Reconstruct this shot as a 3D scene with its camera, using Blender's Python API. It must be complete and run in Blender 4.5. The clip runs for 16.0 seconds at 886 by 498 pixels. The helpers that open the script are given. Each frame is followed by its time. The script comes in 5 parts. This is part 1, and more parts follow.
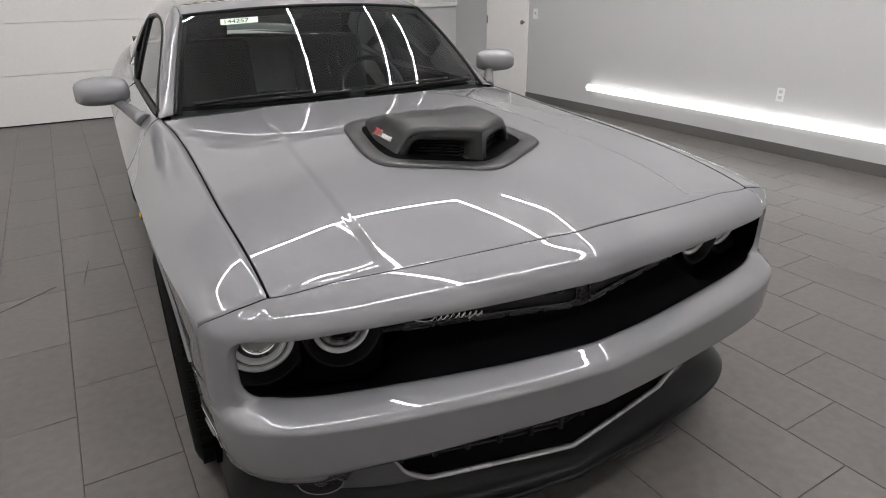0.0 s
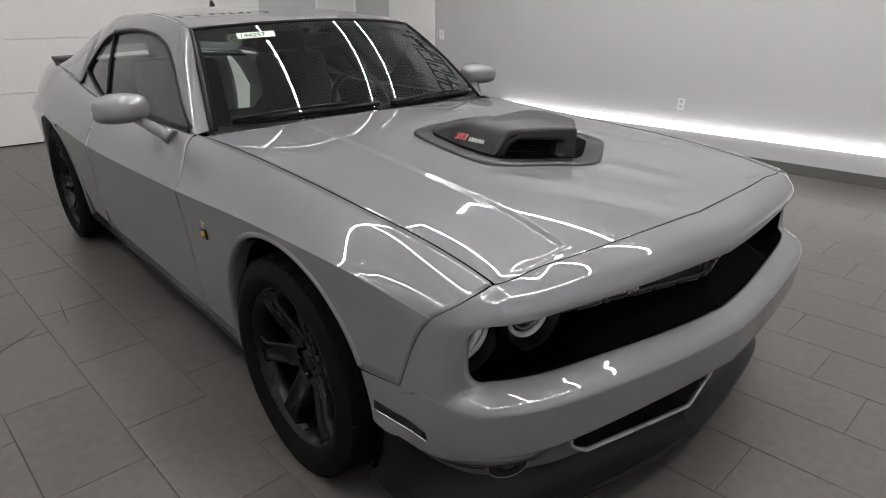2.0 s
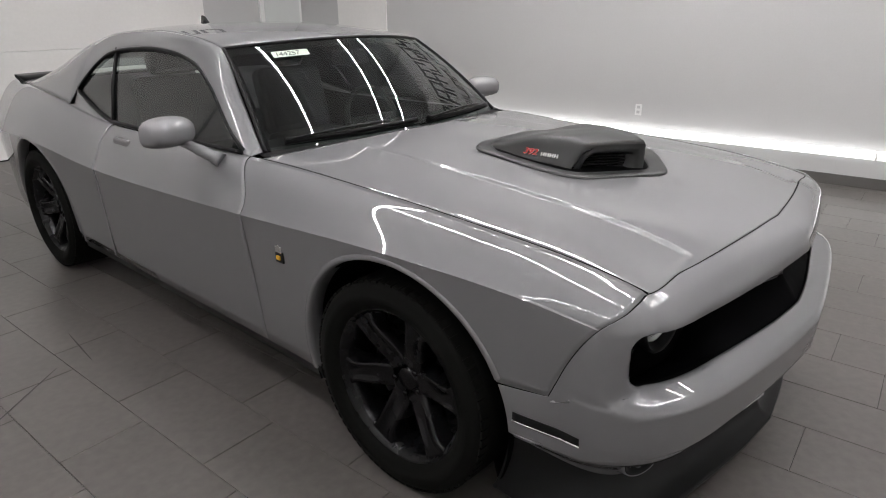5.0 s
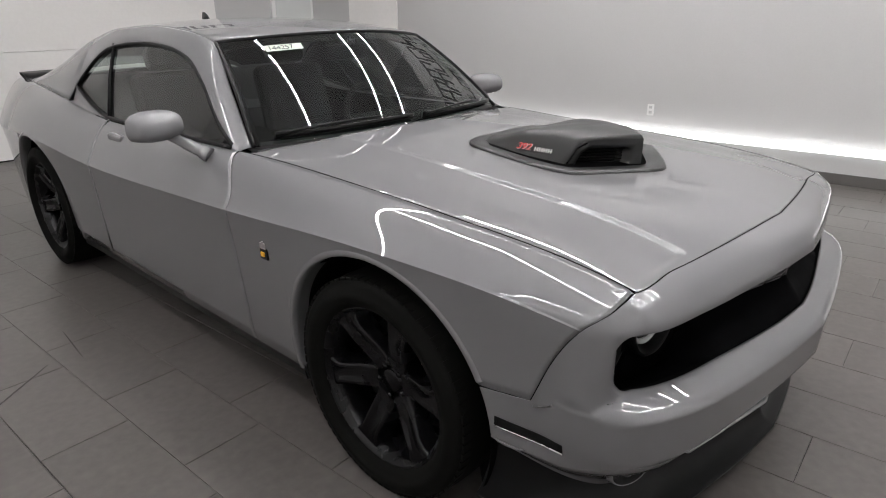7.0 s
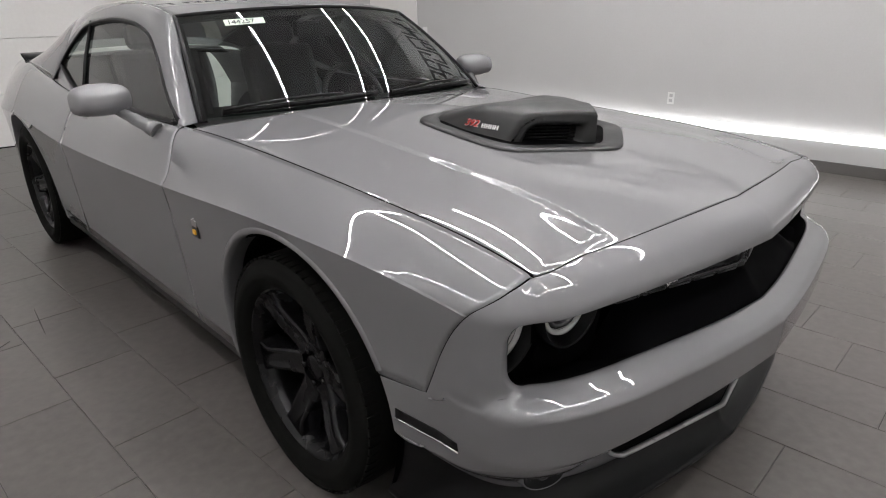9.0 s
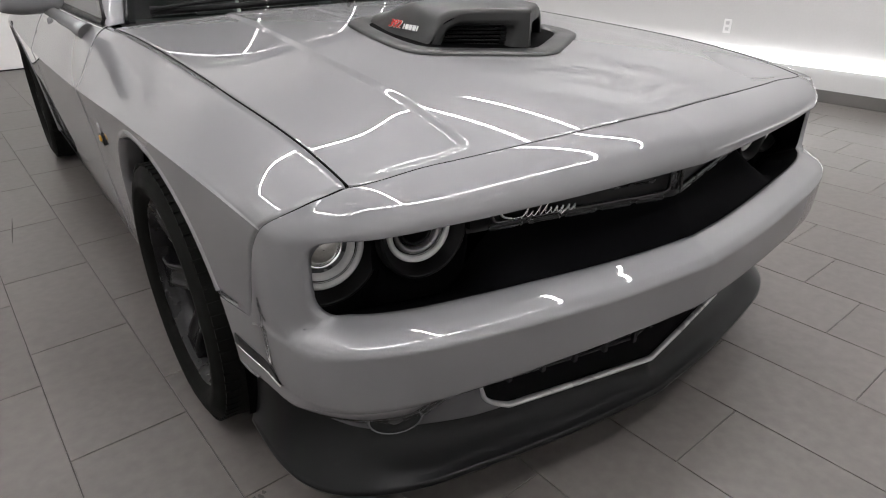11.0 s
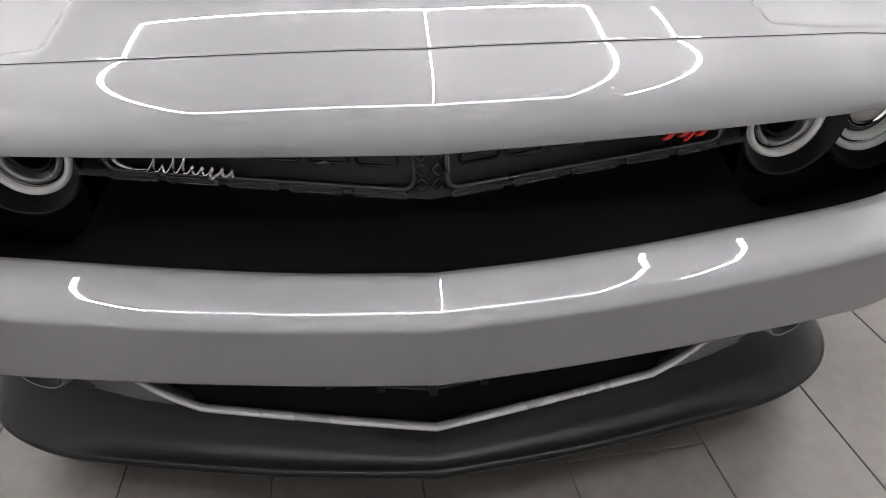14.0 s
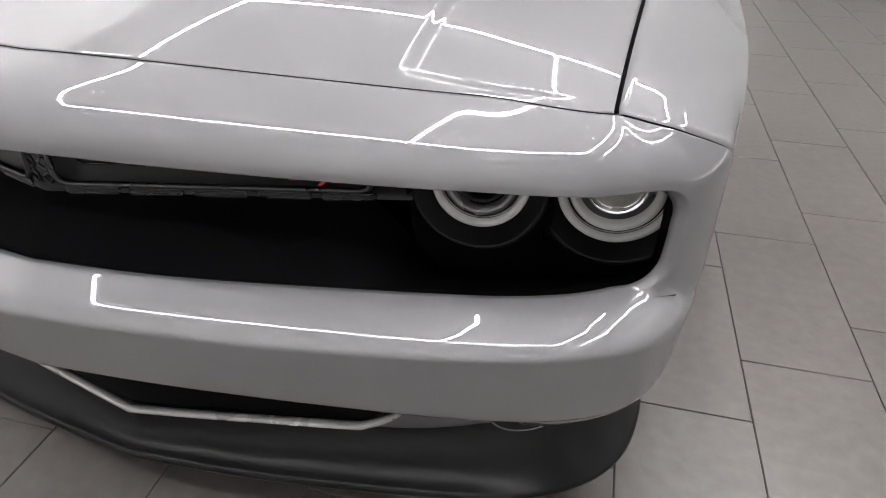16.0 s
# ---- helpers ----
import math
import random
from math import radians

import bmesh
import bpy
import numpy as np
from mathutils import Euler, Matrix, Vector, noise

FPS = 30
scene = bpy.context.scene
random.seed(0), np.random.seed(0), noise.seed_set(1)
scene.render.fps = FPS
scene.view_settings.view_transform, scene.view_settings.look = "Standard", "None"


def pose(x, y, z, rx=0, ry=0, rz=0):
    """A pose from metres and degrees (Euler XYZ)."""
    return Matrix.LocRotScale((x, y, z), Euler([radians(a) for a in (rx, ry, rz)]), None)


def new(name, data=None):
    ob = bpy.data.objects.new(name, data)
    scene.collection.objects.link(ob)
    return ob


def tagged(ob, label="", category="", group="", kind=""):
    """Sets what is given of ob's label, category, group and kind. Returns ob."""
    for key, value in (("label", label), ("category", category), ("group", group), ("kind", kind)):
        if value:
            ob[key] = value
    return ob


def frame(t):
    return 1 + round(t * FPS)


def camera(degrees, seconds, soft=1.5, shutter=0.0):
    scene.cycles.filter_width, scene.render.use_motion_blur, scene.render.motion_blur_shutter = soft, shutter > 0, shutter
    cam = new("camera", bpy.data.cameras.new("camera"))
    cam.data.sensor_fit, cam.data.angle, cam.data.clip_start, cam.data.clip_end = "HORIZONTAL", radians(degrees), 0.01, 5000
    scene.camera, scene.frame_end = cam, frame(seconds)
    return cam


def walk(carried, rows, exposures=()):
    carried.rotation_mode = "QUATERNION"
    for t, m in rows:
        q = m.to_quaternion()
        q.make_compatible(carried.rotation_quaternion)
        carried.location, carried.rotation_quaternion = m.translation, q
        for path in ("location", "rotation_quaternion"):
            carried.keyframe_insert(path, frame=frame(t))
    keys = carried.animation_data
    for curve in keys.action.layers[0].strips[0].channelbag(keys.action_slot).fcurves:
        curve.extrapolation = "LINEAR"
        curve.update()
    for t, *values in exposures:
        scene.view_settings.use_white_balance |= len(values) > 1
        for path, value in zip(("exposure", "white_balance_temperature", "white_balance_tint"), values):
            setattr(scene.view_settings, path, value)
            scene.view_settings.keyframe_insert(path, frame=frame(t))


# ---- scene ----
# The car's nose points to -y, its centre line is x = 0, the floor is z = 0.
cam = camera(70.9, 16.0, soft=1.0)
METRES, EYE, TILT, LEAN, TURN = 8.0, 1.5, 0.0, 0.0, 0.0
PATH = [
    (0, -0.978, -0.953, 1.467, 66.66, 0.77, -28.18),
    (0.5, -1.158, -0.841, 1.452, 67.76, 0.63, -31.94),
    (1, -1.329, -0.746, 1.442, 68.43, 0.47, -34.65),
    (1.5, -1.528, -0.699, 1.433, 68.49, 0.39, -37.81),
    (2, -1.681, -0.613, 1.435, 68.54, 0.16, -41.34),
    (2.5, -1.769, -0.470, 1.418, 68.54, 0.12, -43.97),
    (3, -1.863, -0.368, 1.437, 68.67, 0.13, -46.08),
    (3.5, -1.980, -0.306, 1.462, 68.75, 0.10, -47.90),
    (4, -2.095, -0.269, 1.490, 68.77, 0.24, -48.96),
    (6.5, -2.097, -0.242, 1.452, 69.51, 0.27, -48.88),
    (7, -1.989, -0.279, 1.439, 69.35, 0.39, -47.52),
    (7.5, -1.890, -0.332, 1.423, 69.50, 0.34, -46.33),
    (8, -1.832, -0.367, 1.409, 69.46, 0.43, -45.69),
    (10.5, -1.348, -0.579, 1.253, 65.51, 0.55, -38.59),
    (11, -1.211, -0.623, 1.224, 63.44, 0.49, -36.48),
    (11.5, -1.034, -0.670, 1.202, 62.66, 0.51, -32.51),
    (12, -0.861, -0.682, 1.175, 61.07, 0.55, -28.02),
    (12.5, -0.654, -0.670, 1.138, 59.03, 0.47, -22.70),
    (13, -0.446, -0.669, 1.140, 56.68, 0.43, -17.80),
    (13.5, -0.237, -0.639, 1.137, 55.88, -0.08, -10.94),
    (14, -0.047, -0.593, 1.109, 55.59, 0.55, -5.32),
    (14.5, 0.142, -0.567, 1.100, 55.27, 0.02, -0.71),
    (15, 0.351, -0.566, 1.105, 56.11, 0.28, 4.24),
    (15.5, 0.568, -0.537, 1.106, 57.02, -0.01, 10.86),
    (16, 0.761, -0.444, 1.133, 55.04, -0.25, 16.83),
]
walk(cam, [(row[0], pose(*row[1:])) for row in PATH],
     [(0.0, 0.12), (1.0, -0.06), (4.0, -0.03), (6.5, 0.06), (8.0, 0.03), (10.5, 0.27), (11.0, 0.40), (12.5, 0.56), (13.5, 0.74), (14.0, 0.82), (15.0, 0.80), (16.0, 0.68)])

world = bpy.data.worlds.new("world")
scene.world = world
world.use_nodes = True
world.node_tree.nodes["Background"].inputs[0].default_value = (0.6, 0.6, 0.62, 1)
world.node_tree.nodes["Background"].inputs[1].default_value = 0.02

TUBE_CEILING, TUBE_WALL = 92.0, 2.5
WALL_E, WALL_W, WALL_N, WALL_S, CEIL = 4.30, -3.6, 7.57, -3.6, 4.25


# ---- helpers of this scene ----
def pchip(pts):
    """A smooth curve through the (x, y) pairs that does not overshoot."""
    xs = np.array([p[0] for p in pts], float)
    ys = np.array([p[1] for p in pts], float)
    h = np.diff(xs)
    dl = np.diff(ys) / h
    m = np.zeros(len(xs))
    m[0], m[-1] = dl[0], dl[-1]
    for i in range(1, len(xs) - 1):
        if dl[i - 1] * dl[i] > 0:
            w1, w2 = 2 * h[i] + h[i - 1], h[i] + 2 * h[i - 1]
            m[i] = (w1 + w2) / (w1 / dl[i - 1] + w2 / dl[i])

    def f(x):
        x = min(max(x, xs[0]), xs[-1])
        i = min(max(int(np.searchsorted(xs, x)) - 1, 0), len(h) - 1)
        t = (x - xs[i]) / h[i]
        return float((2 * t**3 - 3 * t**2 + 1) * ys[i] + (t**3 - 2 * t**2 + t) * h[i] * m[i]
                     + (-2 * t**3 + 3 * t**2) * ys[i + 1] + (t**3 - t**2) * h[i] * m[i + 1])
    return f


def hermite(pts):
    """A curve through (x, y, slope) triples."""
    def f(x):
        x = min(max(x, pts[0][0]), pts[-1][0])
        i = 0
        while i < len(pts) - 2 and x > pts[i + 1][0]:
            i += 1
        (xa, ya, ma), (xb, yb, mb) = pts[i], pts[i + 1]
        h = xb - xa
        t = (x - xa) / h
        return (2 * t**3 - 3 * t**2 + 1) * ya + (t**3 - 2 * t**2 + t) * h * ma + (-2 * t**3 + 3 * t**2) * yb + (t**3 - t**2) * h * mb
    return f


def soft(f, a, b, w):
    """The curve f from a to b with its small bumps eased out over the width w."""
    n = 900
    xs = np.linspace(a - 4 * w, b + 4 * w, n)
    e = 0.25 * w
    ga, gb = (f(a + e) - f(a)) / e, (f(b) - f(b - e)) / e
    ys = np.array([f(a) + ga * (x - a) if x < a else f(b) + gb * (x - b) if x > b else f(x) for x in xs])
    d = xs[1] - xs[0]
    k = np.arange(-int(3 * w / d), int(3 * w / d) + 1) * d
    g = np.exp(-0.5 * (k / w)**2)
    full = np.convolve(np.pad(ys, len(k) // 2, mode="edge"), g / g.sum(), mode="valid")
    # a cubic through the eased samples keeps the slope continuous
    m = np.gradient(full, d)

    def out(x):
        x = min(max(x, a), b)
        i = min(int((x - xs[0]) / d), n - 2)
        t = (x - xs[i]) / d
        return float((2 * t**3 - 3 * t**2 + 1) * full[i] + (t**3 - 2 * t**2 + t) * d * m[i] + (-2 * t**3 + 3 * t**2) * full[i + 1] + (t**3 - t**2) * d * m[i + 1])
    return out


def smooth(a, b, x):
    t = min(max((x - a) / (b - a), 0.0), 1.0)
    return t * t * (3 - 2 * t)


def steps(a, b, n):
    return [a + (b - a) * i / (n - 1) for i in range(n)]


def bez(p0, p1, p2, p3, t):
    a, b, c, d = (1 - t)**3, 3 * t * (1 - t)**2, 3 * t * t * (1 - t), t**3
    return tuple(a * p0[i] + b * p1[i] + c * p2[i] + d * p3[i] for i in range(len(p0)))


def sheet(rows, out=None, close=False, bm=None):
    """A smooth quad sheet through rows of points; out: the way its faces should look."""
    bm = bm or bmesh.new()
    vs = [[bm.verts.new(p) for p in row] for row in rows]
    faces = []
    for a, b in zip(vs, vs[1:]):
        n = len(a)
        for i in range(n if close else n - 1):
            quad = (a[i], a[(i + 1) % n], b[(i + 1) % n], b[i])
            try:
                faces.append(bm.faces.new(quad))
            except ValueError:
                pass
    for f in faces:
        f.smooth = True
    if out is not None:
        bm.normal_update()
        total = sum((f.normal * f.calc_area() for f in faces), Vector())
        if total.dot(Vector(out)) < 0:
            bmesh.ops.reverse_faces(bm, faces=faces)
    return bm


def box(bm, lo, hi, bevel=0.0, seg=2, turn=None):
    """A bevelled box into bm."""
    made = bmesh.ops.create_cube(bm, size=1)["verts"]
    for v in made:
        v.co = Vector([lo[i] + (hi[i] - lo[i]) * (v.co[i] + 0.5) for i in range(3)])
    if bevel:
        edges = list({e for v in made for e in v.link_edges})
        made = bmesh.ops.bevel(bm, geom=edges, offset=bevel, segments=seg, profile=0.5, affect="EDGES")["verts"]
    if turn is not None:
        for v in made:
            v.co = turn @ v.co
    return bm


def lathe(profile, n=48, bm=None, m=None):
    """Turns (radius, height) pairs about z."""
    rows = [[(r * math.cos(2 * math.pi * i / n), r * math.sin(2 * math.pi * i / n), h) for i in range(n)] for r, h in profile]
    if m is not None:
        rows = [[m @ Vector(p) for p in row] for row in rows]
    return sheet(rows, close=True, bm=bm)


def tube(path, r, n=10, bm=None, flat=1.0):
    """A round rod along a path, closed at both ends."""
    bm = bm or bmesh.new()
    pts = [Vector(p) for p in path]
    rings = []
    for i, p in enumerate(pts):
        d = (pts[min(i + 1, len(pts) - 1)] - pts[max(i - 1, 0)]).normalized()
        a = d.cross(Vector((0, 0, 1)))
        if a.length < 1e-3:
            a = d.cross(Vector((1, 0, 0)))
        a.normalize()
        b = a.cross(d)
        rr = r[i] if isinstance(r, (list, tuple)) else r
        rings.append([bm.verts.new(p + rr * (math.cos(2 * math.pi * k / n) * a + flat * math.sin(2 * math.pi * k / n) * b)) for k in range(n)])
    for u, w in zip(rings, rings[1:]):
        for k in range(n):
            bm.faces.new((u[k], u[(k + 1) % n], w[(k + 1) % n], w[k])).smooth = True
    bm.faces.new(rings[0][::-1])
    bm.faces.new(rings[-1])
    return bm


def mesh_of(name, bm, mat):
    bm.normal_update()
    me = bpy.data.meshes.new(name)
    bm.to_mesh(me)
    bm.free()
    me.materials.append(mat)
    return me


def part(name, bm, mat, parent=None, label="", thick=0.0):
    ob = new(name, mesh_of(name, bm, mat))
    if parent is not None:
        ob.parent = parent
    if label:
        ob["label"] = label
    if thick:
        s = ob.modifiers.new("thickness", "SOLIDIFY")
        s.thickness, s.offset = thick, -1.0
    return ob


def thing(name, label, category, group="", at=(0, 0, 0)):
    ob = new(name)
    ob.location = at
    ob.empty_display_size = 0.1
    return tagged(ob, label, category, group)


# ---- materials ----
def material(name, color, rough=0.5, metal=0.0, coat=0.0, coat_rough=0.03, vary=0.06, scale=8.0, fine=180.0, bump=0.0, bump_scale=120.0,
             rough_vary=0.06, spec=0.5, each=0.0, world_co=False):
    """A painted or moulded surface with two scales of variation in tone and gloss."""
    mat = bpy.data.materials.new(name)
    mat.use_nodes = True
    nt = mat.node_tree
    b = nt.nodes["Principled BSDF"]
    b.inputs["Metallic"].default_value = metal
    b.inputs["Coat Weight"].default_value = coat
    b.inputs["Coat Roughness"].default_value = coat_rough
    b.inputs["Specular IOR Level"].default_value = spec
    co = nt.nodes.new("ShaderNodeTexCoord")
    n1, n2 = nt.nodes.new("ShaderNodeTexNoise"), nt.nodes.new("ShaderNodeTexNoise")
    n1.inputs["Scale"].default_value, n2.inputs["Scale"].default_value = scale, fine
    n1.inputs["Detail"].default_value = 5
    place = co.outputs["Object"]
    if world_co:
        place = nt.nodes.new("ShaderNodeNewGeometry").outputs["Position"]
    for n in (n1, n2):
        nt.links.new(place, n.inputs["Vector"])
    add = nt.nodes.new("ShaderNodeMath")
    add.operation = "ADD"
    nt.links.new(n1.outputs["Fac"], add.inputs[0])
    nt.links.new(n2.outputs["Fac"], add.inputs[1])
    tone = nt.nodes.new("ShaderNodeMapRange")
    tone.inputs["From Min"].default_value, tone.inputs["From Max"].default_value = 0.6, 1.4
    tone.inputs["To Min"].default_value, tone.inputs["To Max"].default_value = 1 - vary, 1 + vary
    nt.links.new(add.outputs[0], tone.inputs["Value"])
    mul = nt.nodes.new("ShaderNodeVectorMath")
    mul.operation = "SCALE"
    mul.inputs[0].default_value = color[:3]
    last = tone.outputs[0]
    if each:
        info = nt.nodes.new("ShaderNodeObjectInfo")
        er = nt.nodes.new("ShaderNodeMapRange")
        er.inputs["To Min"].default_value, er.inputs["To Max"].default_value = 1 - each, 1 + each
        nt.links.new(info.outputs["Random"], er.inputs["Value"])
        mm = nt.nodes.new("ShaderNodeMath")
        mm.operation = "MULTIPLY"
        nt.links.new(last, mm.inputs[0])
        nt.links.new(er.outputs[0], mm.inputs[1])
        last = mm.outputs[0]
    nt.links.new(last, mul.inputs["Scale"])
    nt.links.new(mul.outputs[0], b.inputs["Base Color"])
    rr = nt.nodes.new("ShaderNodeMapRange")
    rr.inputs["From Min"].default_value, rr.inputs["From Max"].default_value = 0.3, 0.7
    rr.inputs["To Min"].default_value, rr.inputs["To Max"].default_value = max(rough - rough_vary, 0.0), min(rough + rough_vary, 1.0)
    nt.links.new(n1.outputs["Fac"], rr.inputs["Value"])
    nt.links.new(rr.outputs[0], b.inputs["Roughness"])
    if bump:
        n3 = nt.nodes.new("ShaderNodeTexNoise")
        n3.inputs["Scale"].default_value = bump_scale
        n3.inputs["Detail"].default_value = 4
        nt.links.new(place, n3.inputs["Vector"])
        bp = nt.nodes.new("ShaderNodeBump")
        bp.inputs["Strength"].default_value, bp.inputs["Distance"].default_value = bump, 0.002
        nt.links.new(n3.outputs["Fac"], bp.inputs["Height"])
        nt.links.new(bp.outputs[0], b.inputs["Normal"])
    return mat


def pane(name, tint, ior=1.52):
    """Tinted sheet glass: clear through, mirror-like at a slant."""
    mat = bpy.data.materials.new(name)
    mat.use_nodes = True
    nt = mat.node_tree
    nt.nodes.remove(nt.nodes["Principled BSDF"])
    clear, gloss, mix, fres = (nt.nodes.new(k) for k in ("ShaderNodeBsdfTransparent", "ShaderNodeBsdfGlossy", "ShaderNodeMixShader", "ShaderNodeFresnel"))
    clear.inputs["Color"].default_value = (*tint, 1)
    gloss.inputs["Roughness"].default_value = 0.0
    fres.inputs["IOR"].default_value = ior
    nt.links.new(fres.outputs[0], mix.inputs[0])
    nt.links.new(clear.outputs[0], mix.inputs[1])
    nt.links.new(gloss.outputs[0], mix.inputs[2])
    nt.links.new(mix.outputs[0], nt.nodes["Material Output"].inputs["Surface"])
    return mat


def glow(name, color, strength):
    mat = bpy.data.materials.new(name)
    mat.use_nodes = True
    b = mat.node_tree.nodes["Principled BSDF"]
    b.inputs["Base Color"].default_value = (0.8, 0.8, 0.8, 1)
    b.inputs["Emission Color"].default_value = (*color, 1)
    b.inputs["Emission Strength"].default_value = strength
    return mat


PAINT = material("silver_paint", (0.172, 0.172, 0.178), 0.60, 0.40, 1.0, 0.004, 0.02, 2.0, 1400.0, rough_vary=0.015)
PAINT.node_tree.nodes["Principled BSDF"].inputs["Coat IOR"].default_value = 1.70
SATIN = material("satin_black", (0.0032, 0.0033, 0.0036), 0.33, 0.0, 0.0, vary=0.10, scale=6, fine=400, spec=0.20, rough_vary=0.02)
MATTE = material("graphite_matte", (0.014, 0.0145, 0.0145), 0.40, 0.0, 0.0, vary=0.08, scale=7, fine=500, bump=0.06, bump_scale=700)
BLACK = material("black_plastic", (0.006, 0.006, 0.0065), 0.42, spec=0.18, vary=0.15, scale=9, fine=300, bump=0.05, bump_scale=500)
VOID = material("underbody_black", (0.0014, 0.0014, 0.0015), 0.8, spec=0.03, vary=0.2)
RUBBER = material("tyre_rubber", (0.0052, 0.0053, 0.0047), 0.75, spec=0.07, vary=0.18, scale=14, fine=260, bump=0.15, bump_scale=300)
RIM = material("black_alloy", (0.0030, 0.0030, 0.0036), 0.26, spec=0.26, vary=0.12, scale=12)
CHROME = material("chrome", (0.80, 0.81, 0.82), 0.08, 1.0, vary=0.03)
DULL = material("brushed_silver", (0.62, 0.62, 0.62), 0.28, 1.0, vary=0.05)
STEEL = material("brake_steel", (0.28, 0.27, 0.26), 0.35, 1.0, vary=0.15, scale=30)
RED = material("red_enamel", (0.62, 0.03, 0.02), 0.3, vary=0.05)
WHITE = material("white_enamel", (0.75, 0.75, 0.74), 0.35, vary=0.03)
YELLOW = material("yellow_enamel", (0.75, 0.40, 0.02), 0.4, vary=0.05)
PAPER = material("paper_label", (0.62, 0.72, 0.60), 0.6, vary=0.05, scale=20)
INK = material("dark_ink", (0.02, 0.02, 0.03), 0.6)
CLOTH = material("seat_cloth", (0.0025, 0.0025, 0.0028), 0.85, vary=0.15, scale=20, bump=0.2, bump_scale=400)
# One white paint in two tones: lighter copy bounces light from the unseen walls.
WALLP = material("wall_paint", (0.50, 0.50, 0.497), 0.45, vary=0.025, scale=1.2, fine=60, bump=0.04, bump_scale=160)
WALL_BOUNCE = material("wall_paint_bounce", (0.80, 0.80, 0.795), 0.45, vary=0.025, scale=1.2, fine=60, bump=0.04, bump_scale=160)
CEILP = material("ceiling_metal", (0.60, 0.605, 0.61), 0.5, vary=0.03, scale=1.0, fine=40)
DOORP = material("door_paint", (0.80, 0.79, 0.77), 0.4, vary=0.03, scale=1.0, fine=30)
BASEB = material("baseboard_vinyl", (0.10, 0.095, 0.09), 0.5, vary=0.12, scale=5)
LETTER = material("wall_lettering", (0.035, 0.035, 0.038), 0.6, vary=0.05)
TILE = material("porcelain_tile", (0.110, 0.100, 0.0935), 0.34, spec=0.42, vary=0.20, scale=1.7, fine=26, rough_vary=0.03, bump=0.05, bump_scale=90, each=0.05, world_co=True)
GROUT = material("grout", (0.056, 0.051, 0.048), 0.85, vary=0.2, scale=12)
GLASS = pane("tinted_glass", (0.66, 0.77, 0.71), 1.85)
LEDC = glow("led_tube_ceiling", (1.0, 0.972, 0.975), TUBE_CEILING)
LEDW = glow("led_tube_wall", (1.0, 0.99, 0.99), TUBE_WALL)
PANE = material("frosted_pane", (0.62, 0.64, 0.63), 0.35, vary=0.04, scale=4)
# ---- the room ----
def wall(name, lo, hi, mat=WALLP, label=""):
    ob = part(name, box(bmesh.new(), lo, hi), mat)
    return tagged(ob, label or "plain white painted showroom wall", "wall", kind="structure")


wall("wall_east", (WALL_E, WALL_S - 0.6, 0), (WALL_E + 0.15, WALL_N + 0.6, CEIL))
# West and south stay out of view; set close and pale to brighten the car.
wall("wall_west", (WALL_W - 0.15, WALL_S, 0), (WALL_W, WALL_N, CEIL), WALL_BOUNCE)
wall("wall_south", (WALL_W - 0.15, WALL_S - 0.15, 0), (WALL_E + 0.95, WALL_S, CEIL), WALL_BOUNCE)
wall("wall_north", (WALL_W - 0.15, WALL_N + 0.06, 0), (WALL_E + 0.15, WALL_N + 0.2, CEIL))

# ceiling of ribbed white metal sheet, ribs run along the room
bm = bmesh.new()
prof, x = [], WALL_W
while x < WALL_E + 0.8:
    prof += [(x, CEIL), (x + 0.13, CEIL), (x + 0.145, CEIL + 0.02), (x + 0.215, CEIL + 0.02), (x + 0.23, CEIL)]
    x += 0.23
sheet([[(px, y, pz) for px, pz in prof] for y in (WALL_S - 0.1, WALL_N + 0.1)], (0, 0, -1), bm=bm)
for f in bm.faces:
    f.smooth = False
tagged(part("ceiling", bm, CEILP, thick=0.03), "white ribbed metal ceiling", "ceiling", kind="structure")

# sectional garage door in the north wall
gd = tagged(part("garage_door", box(bmesh.new(), (-3.55, WALL_N + 0.04, 0.0), (2.3, WALL_N + 0.058, CEIL)), DOORP), "white sectional overhead garage door, closed", "door", kind="structure")
for k in range(8):
    z0 = 0.006 + 0.55 * k
    part("panel", box(bmesh.new(), (-3.55, WALL_N, z0), (2.3, WALL_N + 0.04, min(z0 + 0.546, CEIL)), 0.003), DOORP, gd)
part("bottom_seal", box(bmesh.new(), (-3.55, WALL_N - 0.006, 0.0), (2.3, WALL_N + 0.03, 0.014), 0.003), BLACK, gd, "black rubber seal")

bb = part("baseboard", box(bmesh.new(), (WALL_E - 0.012, WALL_S, 0.0), (WALL_E - 0.0005, WALL_N, 0.098), 0.003), BASEB)
tagged(bb, "dark brown vinyl baseboard", "baseboard", kind="structure")

# lamps low on the east wall, end to end
y = 4.80
while y > -1.5:
    lampo = thing("wall_light", "long white tube light low on the wall", "light", "tube lights along the wall")
    part("tube", tube([(WALL_E - 0.05, y - 0.01, 0.305), (WALL_E - 0.05, y - 2.19, 0.305)], 0.038, 16), LEDW, lampo)
    part("end_cap", tube([(WALL_E - 0.05, y, 0.305), (WALL_E - 0.05, y - 0.01, 0.305)], 0.039, 16), WHITE, lampo)
    part("bracket", box(bmesh.new(), (WALL_E - 0.02, y - 2.1, 0.29), (WALL_E - 0.001, y - 0.13, 0.32), 0.004), WHITE, lampo)
    y -= 2.20


